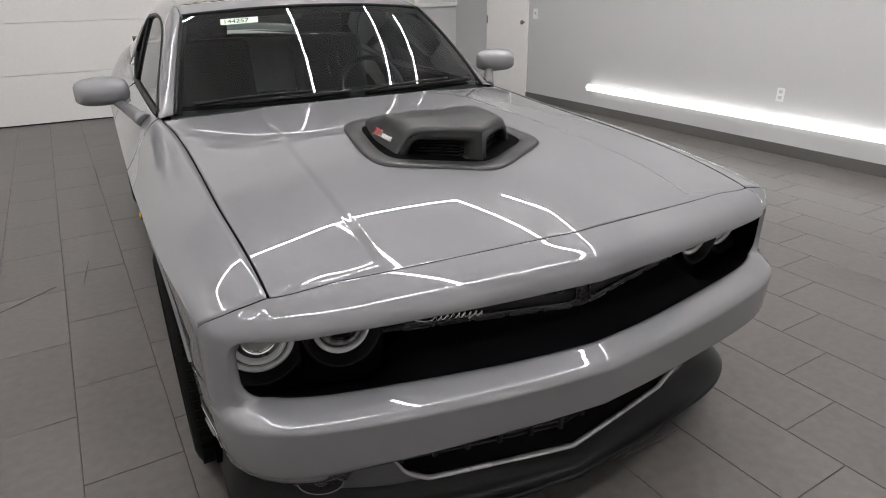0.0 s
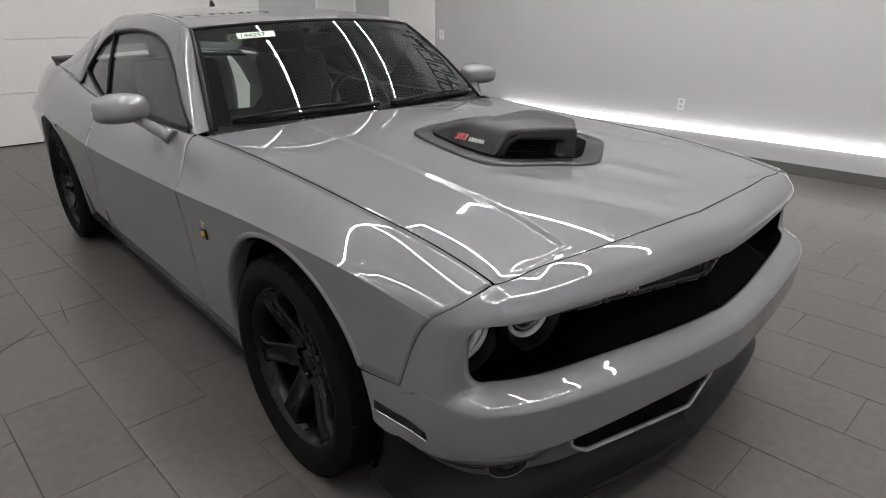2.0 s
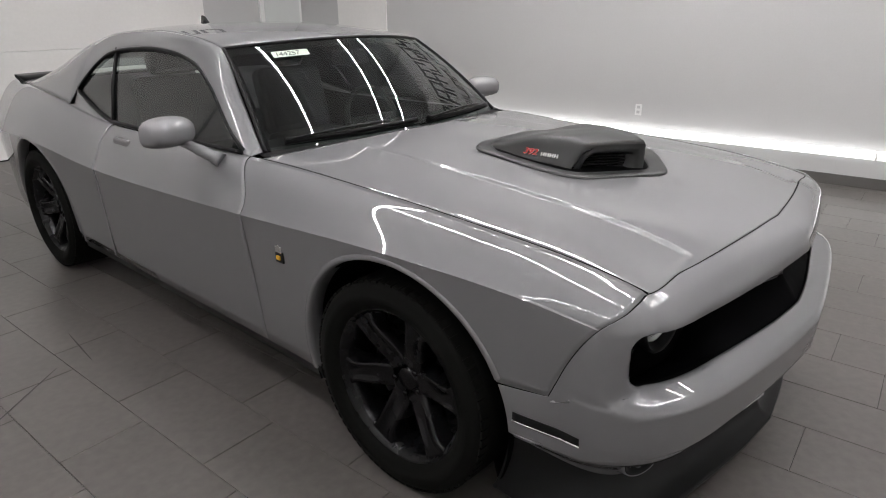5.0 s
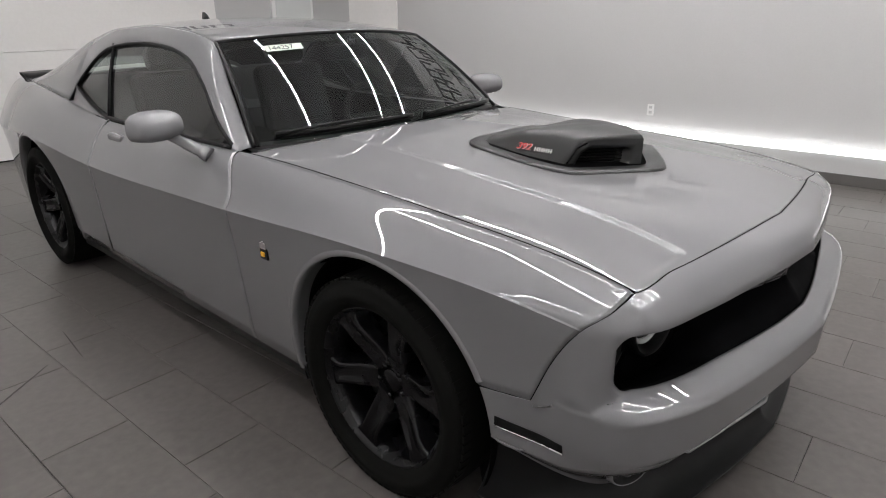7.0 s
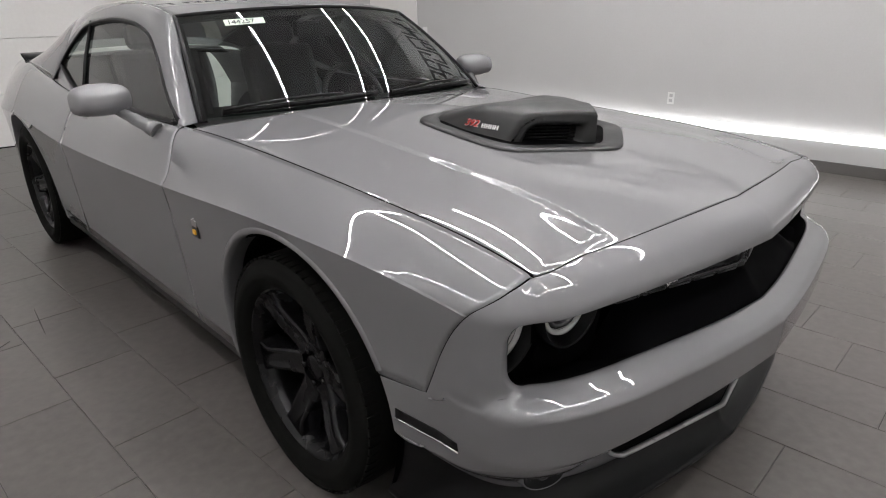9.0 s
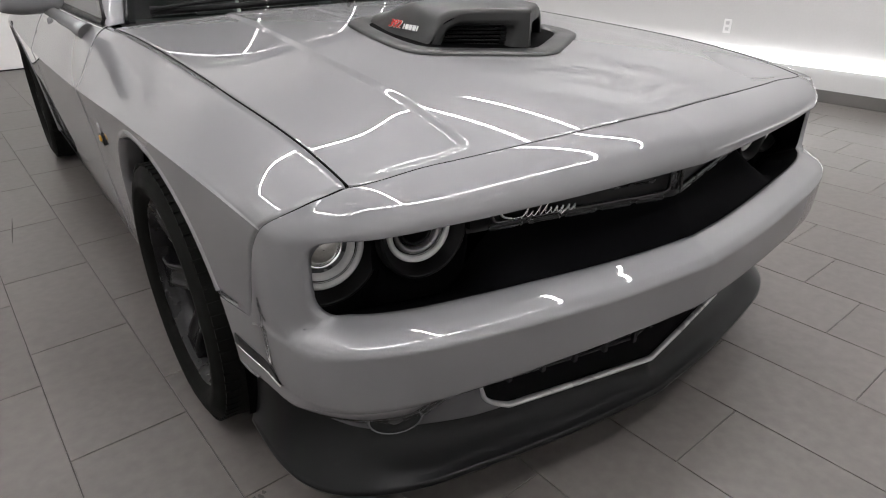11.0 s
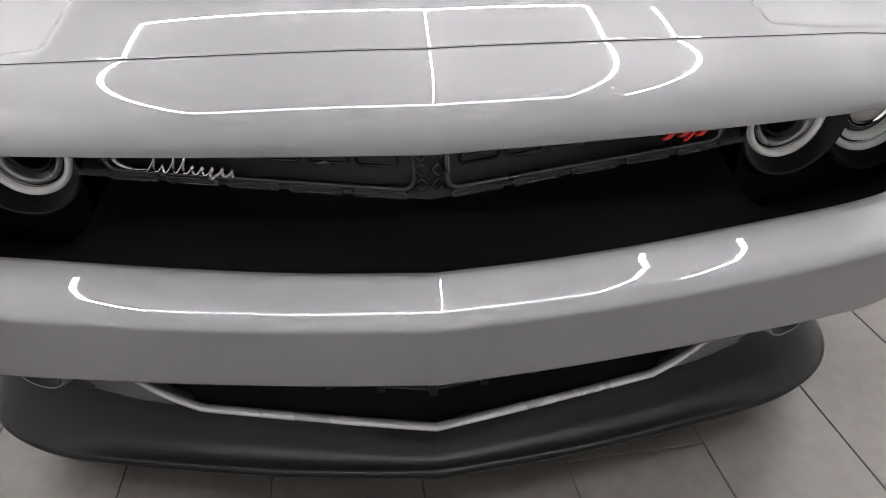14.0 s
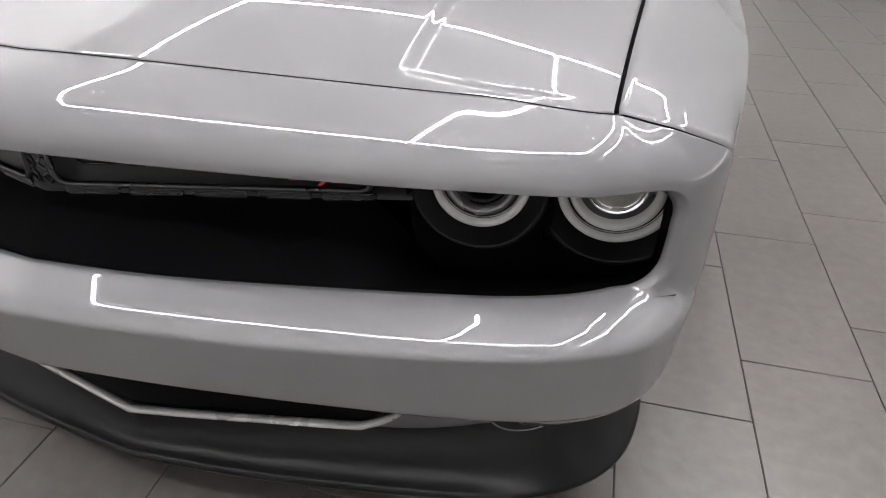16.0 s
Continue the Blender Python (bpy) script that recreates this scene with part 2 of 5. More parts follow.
# ceiling tubes in a frame over the car
def ceiling_tube(a, b):
    o = thing("ceiling_light", "slim white tube light under the ceiling", "light", "tube lights under the ceiling")
    z = CEIL - 0.06
    part("tube", tube([(a[0], a[1], z), (b[0], b[1], z)], 0.017, 12), LEDC, o)
    part("housing", box(bmesh.new(), (min(a[0], b[0]) - (0.035 if a[0] == b[0] else 0), min(a[1], b[1]) - (0.035 if a[1] == b[1] else 0), CEIL - 0.058), (max(a[0], b[0]) + (0.035 if a[0] == b[0] else 0), max(a[1], b[1]) + (0.035 if a[1] == b[1] else 0), CEIL - 0.001), 0.004), WHITE, o)


YF, YB = -1.45, 4.1
for x in (-2.6, 0.36, 2.09, 2.85):
    n = 3
    for k in range(n):
        ya, yb = YF + (YB - YF) * k / n + 0.02, YF + (YB - YF) * (k + 1) / n - 0.02
        ceiling_tube((x, ya), (x, yb))
for y in (YF, YB):
    for xa, xb in ((-2.6, 0.36), (0.36, 2.09)):
        ceiling_tube((xa + 0.03, y), (xb - 0.03, y))


# lettering high on two walls, kept as plain slanted bars of letter size
def bars(name, widths, gap, height, place, label):
    """Bars from the words' start; place(u, v) gives a point of the wall."""
    o = thing(name, label, "lettering", "lettering on the walls")
    u = 0.0
    for w in widths:
        if w > 0:
            bm = bmesh.new()
            lean, t = 0.12 * height, min(w * 0.34, height * 0.2)
            # uprights and joining bars make one plain block
            k = len(o.children)
            if w > 1.3 * height:
                blocks = ((0, t, 0, 1), (w - t, w, 0, 1), (t, w - t, 0.78, 1.0), (0.5 * (w - t), 0.5 * (w + t), 0.1, 0.78))
            elif w > 0.5 * height:
                blocks = ((0, t, 0, 1), (w - t, w, 0, 1)) + (((t, w - t, 0.80, 1.0),) if k % 3 else ((t, w - t, 0.0, 0.20),)) + (((t, w - t, 0.0, 0.20),) if k % 4 == 2 else ())
            else:
                blocks = ((0, w, 0, 1),)
            for a, b, lo, hi in blocks:
                front = [bm.verts.new(place(u + x + lean * y, y * height, 0.006)) for x, y in ((a, lo), (b, lo), (b, hi), (a, hi))]
                rear = [bm.verts.new(place(u + x + lean * y, y * height, 0.001)) for x, y in ((a, lo), (b, lo), (b, hi), (a, hi))]
                bm.faces.new(front)
                for k in range(4):
                    bm.faces.new((front[k], rear[k], rear[(k + 1) % 4], front[(k + 1) % 4]))
            bmesh.ops.recalc_face_normals(bm, faces=bm.faces)
            part("letter_block", bm, LETTER, o)
        u += abs(w) + gap
    return o


def east(y0, z0):
    return lambda u, v, d: Vector((WALL_E - d, y0 - u, z0 + v))


def north(x0, z0):
    return lambda u, v, d: Vector((x0 + u, WALL_N - d, z0 + v))


bars("wall_sign", [0.50, 0.50, 0.62, 0.62, 0.14, 0.48], 0.07, 0.40, east(4.45, 3.20), "dark grey slanted bars in a wide row on the wall")
bars("wall_sign", [0.46, 0.38, 0.26, 0.40, 0.58, 0.40, 0.26, 0.12, 0.36, 0.38], 0.05, 0.37, east(4.78, 2.83), "dark grey bars in a second row on the wall")
bars("wall_sign", [0.24, 0.24, 0.24, -0.05, 0.22, 0.22, 0.28, 0.28, 0.06, 0.22, 0.24, 0.22, 0.22, 0.24, -0.05, 0.18, 0.18, 0.28], 0.035, 0.23, east(4.60, 2.38), "row of small dark grey bars on the wall")
bars("door_sign", [0.30, 0.30, 0.38, 0.38, 0.08, 0.30, 0.32, 0.30, 0.30, 0.32, -0.06, 0.24, 0.24, 0.36], 0.05, 0.34, north(-2.1, 2.72), "row of dark grey bars on the garage door")

# socket, switch, knob and hinge
def plate(name, lo, hi, label, mat=WHITE):
    return tagged(part(name, box(bmesh.new(), lo, hi, 0.004), mat), label, name.split("_")[-1])


o = plate("wall_socket", (WALL_E - 0.008, 2.495, 0.455), (WALL_E - 0.0005, 2.565, 0.57), "white power socket plate low on the wall")
for z in (0.485, 0.535):
    part("outlet", box(bmesh.new(), (WALL_E - 0.0105, 2.514, z - 0.010), (WALL_E - 0.007, 2.546, z + 0.018), 0.003), WALLP, o)
o = plate("light_switch", (WALL_E - 0.009, 5.80, 1.01), (WALL_E - 0.0005, 5.88, 1.13), "white switch plate beside the door")
part("toggle", box(bmesh.new(), (WALL_E - 0.016, 5.83, 1.06), (WALL_E - 0.008, 5.85, 1.09), 0.002), DULL, o)

# side door in the east wall's far end, opening flush with the wall
dr = tagged(part("door_1", box(bmesh.new(), (WALL_E - 0.02, 5.97, 0.01), (WALL_E - 0.0005, 6.85, 2.05), 0.004), DOORP), "white flush side door, closed", "door", kind="structure")
part("door_knob", lathe([(0.0, 0.055), (0.022, 0.05), (0.028, 0.035), (0.020, 0.018), (0.012, 0.012), (0.012, 0.0)], 20, m=Matrix.Translation((WALL_E - 0.02, 6.04, 0.963)) @ Matrix.Rotation(radians(-90), 4, "Y")), STEEL, dr, "round steel knob")
part("hinge", box(bmesh.new(), (WALL_E - 0.026, 6.82, 0.92), (WALL_E - 0.018, 6.845, 1.02), 0.003), STEEL, dr)
win = thing("door_window", "frosted pane in a white frame on the far wall", "window")
part("frame", box(bmesh.new(), (3.15, WALL_N + 0.02, 1.12), (3.85, WALL_N + 0.062, 2.0), 0.006), WHITE, win)
part("pane", box(bmesh.new(), (3.21, WALL_N + 0.012, 1.18), (3.79, WALL_N + 0.022, 1.94), 0.003), PANE, win)

# the east wall, with all that hangs on it, stands a little askew to the car
askew = Matrix.Translation((4.40, 0, 0)) @ Matrix.Rotation(math.atan(0.075), 4, "Z") @ Matrix.Translation((-WALL_E, 0, 0))
for ob in list(bpy.data.objects):
    if ob.parent is None and ob.name.split(".")[0] in ("wall_east", "baseboard", "wall_light", "wall_sign", "wall_socket", "light_switch", "door_1"):
        ob.matrix_world = askew @ ob.matrix_world
# ---- the car's leading curves ----
HUB_F, HUB_R, HUB_Z, ARCH = 0.98, 3.926, 0.365, 0.435
PLAN = [(0, 0.005), (0.15, 0.018), (0.30, 0.036), (0.45, 0.058), (0.60, 0.083), (0.70, 0.106), (0.78, 0.136), (0.84, 0.174), (0.885, 0.235), (0.907, 0.31), (0.921, 0.40), (0.931, 0.52), (0.938, 0.66)]
_len = [0.0]
for (xa, ya), (xb_, yb_) in zip(PLAN, PLAN[1:]):
    _len.append(_len[-1] + math.hypot(xb_ - xa, yb_ - ya))
S_END = _len[-1]
PLAN_X, PLAN_Y = (soft(pchip([(s, p[k]) for s, p in zip(_len, PLAN)]), 0.0, S_END, 0.022) for k in (0, 1))
S_SHO, S_COR, S_SIDE = 0.62, _len[7], _len[9]
S_MOUTH = _len[8] + 0.008


def plan_frame(s):
    e = 0.012
    tx, ty = PLAN_X(min(s + e, S_END)) - PLAN_X(max(s - e, 0)), PLAN_Y(min(s + e, S_END)) - PLAN_Y(max(s - e, 0))
    n = Vector((ty, -tx, 0)).normalized()
    if s < 0.12:
        n = Vector((n.x * s / 0.12, n.y, 0)).normalized()
    return Vector((PLAN_X(s), PLAN_Y(s), 0)), n


# height of the mouth's lower and upper edges along the plan line
MOUTH_Z = lambda s: 0.607 + 0.014 * smooth(0.15, 0.88, s)
MOUTH_T = lambda s: 0.785 - 0.008 * smooth(0.0, 0.62, s)

# height of the bumper's upper edge: hood seam, then down the fender seam
TOP_LINE = pchip([(0, 0.879), (0.28, 0.8735), (0.56, 0.862), (0.75, 0.853), (S_COR, 0.848), (_len[8], 0.839), (_len[8] + 0.03, 0.827), (S_SIDE - 0.01, 0.804), (S_SIDE + 0.02, 0.771), (S_SIDE + 0.075, 0.68), (S_SIDE + 0.125, 0.562)])


def HOOD_TOP(s):
    k = smooth(S_COR - 0.06, S_COR, s)
    return (0.879 - 0.0767 * s * s / (1 + 1.18 * s * s)) * (1 - k) + TOP_LINE(s) * k



S_HOOD = S_COR
S_LOW = S_SIDE + 0.125

# long curves of the side: belt line, shoulder crease and sill, by y
BELT_X = soft(pchip([(0.25, 0.772), (0.47, 0.774), (0.76, 0.773), (1.15, 0.770), (1.5, 0.773), (1.7, 0.790), (1.92, 0.810), (3.03, 0.815), (3.6, 0.80), (4.2, 0.76), (4.95, 0.66)]), 0.25, 4.95, 0.16)
BELT_Z = soft(pchip([(0.25, 0.842), (0.47, 0.886), (0.76, 0.916), (1.15, 0.936), (1.5, 0.952), (1.7, 0.964), (1.92, 0.965), (3.03, 0.962), (3.4, 0.985), (3.8, 1.03), (4.4, 1.06), (4.95, 1.05)]), 0.25, 4.95, 0.14)
CRE_X = soft(pchip([(0.25, 0.895), (0.4, 0.918), (0.55, 0.935), (0.98, 0.953), (1.5, 0.962), (2.5, 0.963), (3.5, 0.964), (3.93, 0.968), (4.5, 0.94), (4.95, 0.86)]), 0.25, 4.95, 0.12)
CRE_Z = soft(pchip([(0.25, 0.785), (0.4, 0.815), (0.55, 0.832), (0.98, 0.832), (1.73, 0.798), (3.0, 0.762), (3.93, 0.80), (4.9, 0.76)]), 0.25, 4.95, 0.16)
SILL_X = soft(pchip([(0.25, 0.86), (0.55, 0.905), (0.98, 0.92), (1.5, 0.905), (3.4, 0.905), (3.93, 0.92), (4.5, 0.90), (4.95, 0.80)]), 0.25, 4.95, 0.12)
SILL_Z = 0.265


def side(y, v):
    """A point of the car's flank: v 0 belt, 1 crease, 2 sill."""
    b, c, r = (BELT_X(y), BELT_Z(y)), (CRE_X(y), CRE_Z(y)), (SILL_X(y), SILL_Z)
    h, w = b[1] - c[1], c[0] - b[0]
    if v <= 1:
        p = bez(b, (b[0] + 0.45 * w, b[1] - 0.10 * h), (c[0] - 0.26 * w, c[1] + 0.36 * h), c, v)
    else:
        g = c[1] - r[1]
        p = bez(c, (c[0] - 0.022, c[1] - 0.25 * g), (r[0] + 0.024, r[1] + 0.35 * g), r, v - 1)
    return Vector((p[0], y, p[1]))


def v_at(y, z):
    a, b = 1.0, 2.0
    if z > CRE_Z(y):
        a, b = 0.0, 1.0
    for _ in range(24):
        m = (a + b) / 2
        if side(y, m).z > z:
            a = m
        else:
            b = m
    return a


# section of the nose at four stations, from the middle to the flank:
# lip (depth and height of its front, depth and slope at the hood seam), beam (depth and slopes of its top, height of its crease), chin
LIP_D = lambda s: 0.070 + 0.006 * smooth(0.0, S_SHO, s) - 0.016 * smooth(S_SHO, S_COR, s) - 0.056 * smooth(S_COR - 0.01, S_SIDE, s)
LIP_Z = lambda s: 0.786 - 0.008 * smooth(0.0, S_SHO, s) - 0.004 * smooth(S_COR, S_SIDE, s)
SEAM_D = lambda s: 0.172 - 0.008 * smooth(0.0, S_SHO, s) - 0.042 * smooth(S_SHO, S_COR, s) - 0.102 * smooth(S_COR, S_SIDE, s)
SEAM_A = lambda s: 18 - 3 * smooth(0.25, S_COR, s) + 47 * smooth(S_COR, S_SIDE, s)
BEAM_D = lambda s: 0.052 + 0.012 * smooth(0.05, 0.6, s) - 0.064 * smooth(S_COR, S_SIDE, s)
BEAM_A = lambda s: 30 - 6 * smooth(0.05, 0.5, s) + 65 * smooth(S_COR + 0.02, S_SIDE, s)
BEAM_B = lambda s: 57 - 4 * smooth(0.05, 0.5, s) + 37 * smooth(S_COR + 0.02, S_SIDE, s)
CREASE = lambda s: 0.570 + 0.016 * smooth(0.25, S_COR, s)
CHIN = [pchip([(0, a), (S_SHO, b), (S_COR, c), (S_SIDE, d)]) for a, b, c, d in
        ((0.16, 0.20, 0.19, 0.075), (0.115, 0.112, 0.088, 0.034), (0.066, 0.064, 0.046, 0.024), (0.019, 0.019, 0.016, 0.015), (0.007, 0.008, 0.008, 0.010))]
CHIN_Z = (0.20, 0.36, 0.405, 0.450, 0.466)


def section(s):
    """Heights and depths along the nose's section, from the chin up to the hood seam."""
    zc, zm, dm = CREASE(s), MOUTH_Z(s), BEAM_D(s)
    a, b = radians(BEAM_A(s)), radians(BEAM_B(s))
    chin = pchip([(z, f(s)) for z, f in zip(CHIN_Z, CHIN)] + [(0.50, CHIN[4](s) * 0.4 + 0.001), (zc - 0.009, 0.0006)])
    out = [(chin(z), z) for z in steps(0.20, zc - 0.009, 90)]
    k = 0.007
    for i in range(1, 7):
        t = i / 6
        p = bez((0.0006, zc - 0.009), (0.0, zc - 0.003), (0.0, zc - 0.001), (0.003, zc + 0.004), t)
        out.append(p)
    h = 0.38 * math.hypot(dm, zm - zc)
    for i in range(1, 41):
        out.append(bez((0.003, zc + 0.004), (0.003 + h * math.cos(b), zc + 0.004 + h * math.sin(b)), (dm - h * math.cos(a), zm - h * math.sin(a)), (dm, zm), i / 40))
    dl, zl, ds, zs, g = LIP_D(s), LIP_Z(s), SEAM_D(s), HOOD_TOP(min(s, _len[8])), radians(SEAM_A(s))
    out.append((dl, zl))
    hl = math.hypot(ds - dl, zs - zl)
    for i in range(1, 61):
        out.append(bez((dl, zl), (dl, zl + (0.47 - 0.13 * smooth(0.08, 0.5, s)) * hl), (ds - 0.36 * hl * math.cos(g), zs - 0.36 * hl * math.sin(g)), (ds, zs), i / 60))
    out.append((ds + 0.03 * math.cos(g), zs + 0.03 * math.sin(g)))
    return out


SEC_S, SEC_Z = np.linspace(0, S_SIDE, 181), np.linspace(0.20, 0.90, 1401)
SEC = np.array([np.interp(SEC_Z, [p[1] for p in row], [p[0] for p in row]) for row in (section(q) for q in SEC_S)])


def nose(s, z):
    """A point of the front bumper's skin."""
    c, n = plan_frame(s)
    u = min(s / S_SIDE, 1.0) * 180
    i = min(int(u), 179)
    q = min(max((z - 0.20) / 0.70, 0.0), 1.0) * 1400
    j = min(int(q), 1399)
    fu, fq = u - i, q - j
    d = (SEC[i, j] * (1 - fq) + SEC[i, j + 1] * fq) * (1 - fu) + (SEC[i + 1, j] * (1 - fq) + SEC[i + 1, j + 1] * fq) * fu
    p = c - n * float(d)
    w = smooth(S_SIDE, S_SIDE + 0.11, s)
    if w > 0:
        yy = max(p.y, 0.27)
        p.x += (side(yy, v_at(yy, max(z, SILL_Z))).x - p.x) * w
    return Vector((p.x, p.y, z))


def arch_z(y):
    for c in (HUB_F, HUB_R):
        if abs(y - c) < ARCH:
            return HUB_Z + math.sqrt(ARCH**2 - (y - c)**2)
    return 0.0


def flip(rows):
    return [[Vector((-p.x, p.y, p.z)) for p in row] for row in rows]


car = thing("car", "silver two-door muscle coupe with black wheels and matte hood scoop", "car")


# ---- bumper skin round the wide mouth ----
def arch_s(z):
    """Where along the plan line the front wheel opening lies at this height."""
    y = HUB_F - math.sqrt(max(ARCH**2 - (z - HUB_Z)**2, 0.0)) - 0.002
    a, b = S_SIDE, S_END
    for _ in range(22):
        m = (a + b) / 2
        if PLAN_Y(m) < y:
            a = m
        else:
            b = m
    return a


def bump_low(s):
    return 0.446 + 0.004 * smooth(0.3, 0.6, s) - 0.045 * smooth(S_COR, S_SIDE + 0.06, s)


def ring_bumper():
    top, end, bot = 80, 120, 80
    inner, outer = [], []
    R = 0.044
    for i in range(top):
        f = i / top
        s = f * (S_MOUTH - R)
        inner.append((s, MOUTH_T(s)))
        so = f * _len[8]
        outer.append((so, HOOD_TOP(so)))
    zt, zb = MOUTH_T(0.9), MOUTH_Z(0.9)
    for i in range(end):
        f = i / end
        if f < 0.25:
            a = math.pi / 2 * (1 - f / 0.25)
            inner.append((S_MOUTH - R + R * math.cos(a), zt - R * (1 - math.sin(a))))
        elif f < 0.7:
            inner.append((S_MOUTH, zt - R - (zt - zb - 2.2 * R) * (f - 0.25) / 0.45))
        else:
            a = -math.pi / 2 * (f - 0.7) / 0.3
            inner.append((S_MOUTH - 1.2 * R + 1.2 * R * math.cos(a), zb + 1.2 * R * (1 + math.sin(a))))
        if f < 0.5:
            so = _len[8] + (S_LOW - _len[8]) * f / 0.5
            outer.append((so, HOOD_TOP(so)))
        elif f < 0.72:
            t = (f - 0.5) / 0.22
            outer.append((S_LOW + (arch_s(0.545) - S_LOW) * t, 0.562 - 0.017 * t))
        else:
            t = (f - 0.72) / 0.28
            z = 0.545 - 0.140 * t
            outer.append((arch_s(z), z))
    se = arch_s(0.405)
    for i in range(bot + 1):
        f = i / bot
        s = (1 - f) * (S_MOUTH - 1.2 * R)
        inner.append((s, MOUTH_Z(s)))
        so = (1 - f) * se
        outer.append((so, bump_low(so)))
    n = len(inner)
    rows = []
    for d, k in ((0.016, 0.006), (0.009, 0.0045), (0.003, 0.0015)):
        row = []
        for i in range(n):
            s, z = inner[i]
            so, zo = outer[i]
            l = math.hypot(so - s, zo - z)
            row.append(nose(max(s - (so - s) / l * k, 0), z - (zo - z) / l * k) - plan_frame(s)[1] * d)
        rows.append(row)
    bend = []
    for i in range(n):
        (s, z), (so, zo) = inner[i], outer[i]
        g = smooth(top + 0.40 * end, top + 0.52 * end, i) * (1 - smooth(top + end, top + end + 0.2 * bot, i))
        bend.append(((s + so) / 2 * (1 - g) + (S_LOW - 0.012) * g, (z + zo) / 2 * (1 - g) + (zo - 0.048) * g))
    for r in [0.0, 0.02, 0.05, 0.09] + steps(0.12, 1.0, 70):
        a, b, c = (1 - r)**2, 2 * r * (1 - r), r * r
        rows.append([nose(a * inner[i][0] + b * bend[i][0] + c * outer[i][0], a * inner[i][1] + b * bend[i][1] + c * outer[i][1]) for i in range(n)])
    for row in rows:
        for j in (0, n - 1):
            row[j].x = 0.0
    return rows, outer


BUMP, BUMP_EDGE = ring_bumper()
bm = sheet(BUMP)
sheet(flip(BUMP), bm=bm)
bmesh.ops.remove_doubles(bm, verts=bm.verts, dist=1e-5)
bmesh.ops.recalc_face_normals(bm, faces=bm.faces)
bm.normal_update()
probe = min(bm.faces, key=lambda f: (f.calc_center_median() - Vector((0.3, 0.04, 0.53))).length)
if probe.normal.y > 0:
    bmesh.ops.reverse_faces(bm, faces=bm.faces)
bumper = part("front_bumper", bm, PAINT, car, "glossy silver painted bumper cover", 0.004)
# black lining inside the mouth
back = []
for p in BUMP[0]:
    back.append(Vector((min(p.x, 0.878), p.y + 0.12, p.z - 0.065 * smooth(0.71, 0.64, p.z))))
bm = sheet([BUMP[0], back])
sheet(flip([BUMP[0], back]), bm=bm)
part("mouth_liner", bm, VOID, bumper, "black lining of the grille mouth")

# ---- hood ----
HOOD_C = soft(hermite([(0.12, 0.857, 0.37), (0.18, 0.878, 0.345), (0.30, 0.911, 0.225), (0.6, 0.953, 0.095), (1.0, 0.980, 0.060), (1.7, 1.008, 0.022)]), 0.12, 1.7, 0.05)


def hood_base(x, y):
    ax = abs(x)
    zc = HOOD_C(y)
    return zc + (BELT_Z(y) - zc) * min(ax / BELT_X(y), 1.0)**2.3


def hood_dip(x, y):
    """The lower fields beside the raised centre panel."""
    ax = abs(x)
    edge = 0.495 - 0.05 * smooth(0.5, 1.7, y)
    return 0.0075 * smooth(edge - 0.010, edge + 0.014, ax) * (1 - smooth(edge + 0.04, 0.775, ax)) * smooth(0.252, 0.274, y - 0.02 * ax) * (1 - 0.55 * smooth(0.3, 1.5, y))


HOOD_RUN = 0.55


def hood_point(x, y):
    """The hood: one even bend from the seam in front to the flatter part behind."""
    s = min(abs(x) / 0.772, 1.0) * S_COR
    f = nose(s, HOOD_TOP(s))
    y1 = f.y + HOOD_RUN
    if y >= y1:
        return Vector((x, y, hood_base(x, y) - hood_dip(x, y)))
    z1 = hood_base(x, y1)
    m1 = (hood_base(x, y1 + 0.01) - hood_base(x, y1 - 0.01)) / 0.02
    rise = (z1 - f.z) / HOOD_RUN
    m0 = 3 * rise - 2 * m1
    t = max(y - f.y, 0.0) / HOOD_RUN
    z = (2 * t**3 - 3 * t**2 + 1) * f.z + (t**3 - 2 * t**2 + t) * HOOD_RUN * m0 + (-2 * t**3 + 3 * t**2) * z1 + (t**3 - t**2) * HOOD_RUN * m1
    return Vector((x, y, z - hood_dip(x, y)))


def hood_edge(ax, y, f):
    """How far out the hood lies at this share of its width."""
    w = 1 - smooth(0.0, HOOD_RUN, y - f.y)
    return ax * (BELT_X(y) - 0.0035) + w * (f.x - 0.002 * ax - ax * (BELT_X(f.y) - 0.0035))


def hood_rows():
    rows = []
    for ax in sorted(set([i / 70 for i in range(71)] + [0.59 + 0.07 * i / 40 for i in range(41)])):
        row = []
        # front edge follows the bumper, rear edge the cowl
        f = nose(ax * S_COR, HOOD_TOP(ax * S_COR))
        for k in range(111):
            yb = 1.635 + 0.15 * ax**2
            y = f.y + 0.0032 + (yb - f.y) * (k / 110)**1.25
            row.append(hood_point(hood_edge(ax, y, f), y))
        rows.append(row)
    return rows


HR = hood_rows()
bm = sheet(flip(HR)[::-1] + HR[1:], (0, 0, 1))
part("hood", bm, PAINT, car, "silver hood with a raised centre panel", 0.008)

# ---- flanks: fender, door, quarter panel ----
DOOR_F = lambda v: 1.71 + 0.14 * (1 - smooth(0.0, 0.9, v))
DOOR_R = lambda v: 3.03 - 0.02 * v + (0.10 if v > 1 else 0.0) * (v - 1)


def vmap(u, vlow):
    """Rows of the flank, closer together round the crease."""
    vlow = max(vlow, 1.002)
    if u < 0.5:
        return 1 - (1 - 2 * u)**1.9
    return 1 + (vlow - 1) * (2 * u - 1)**1.9


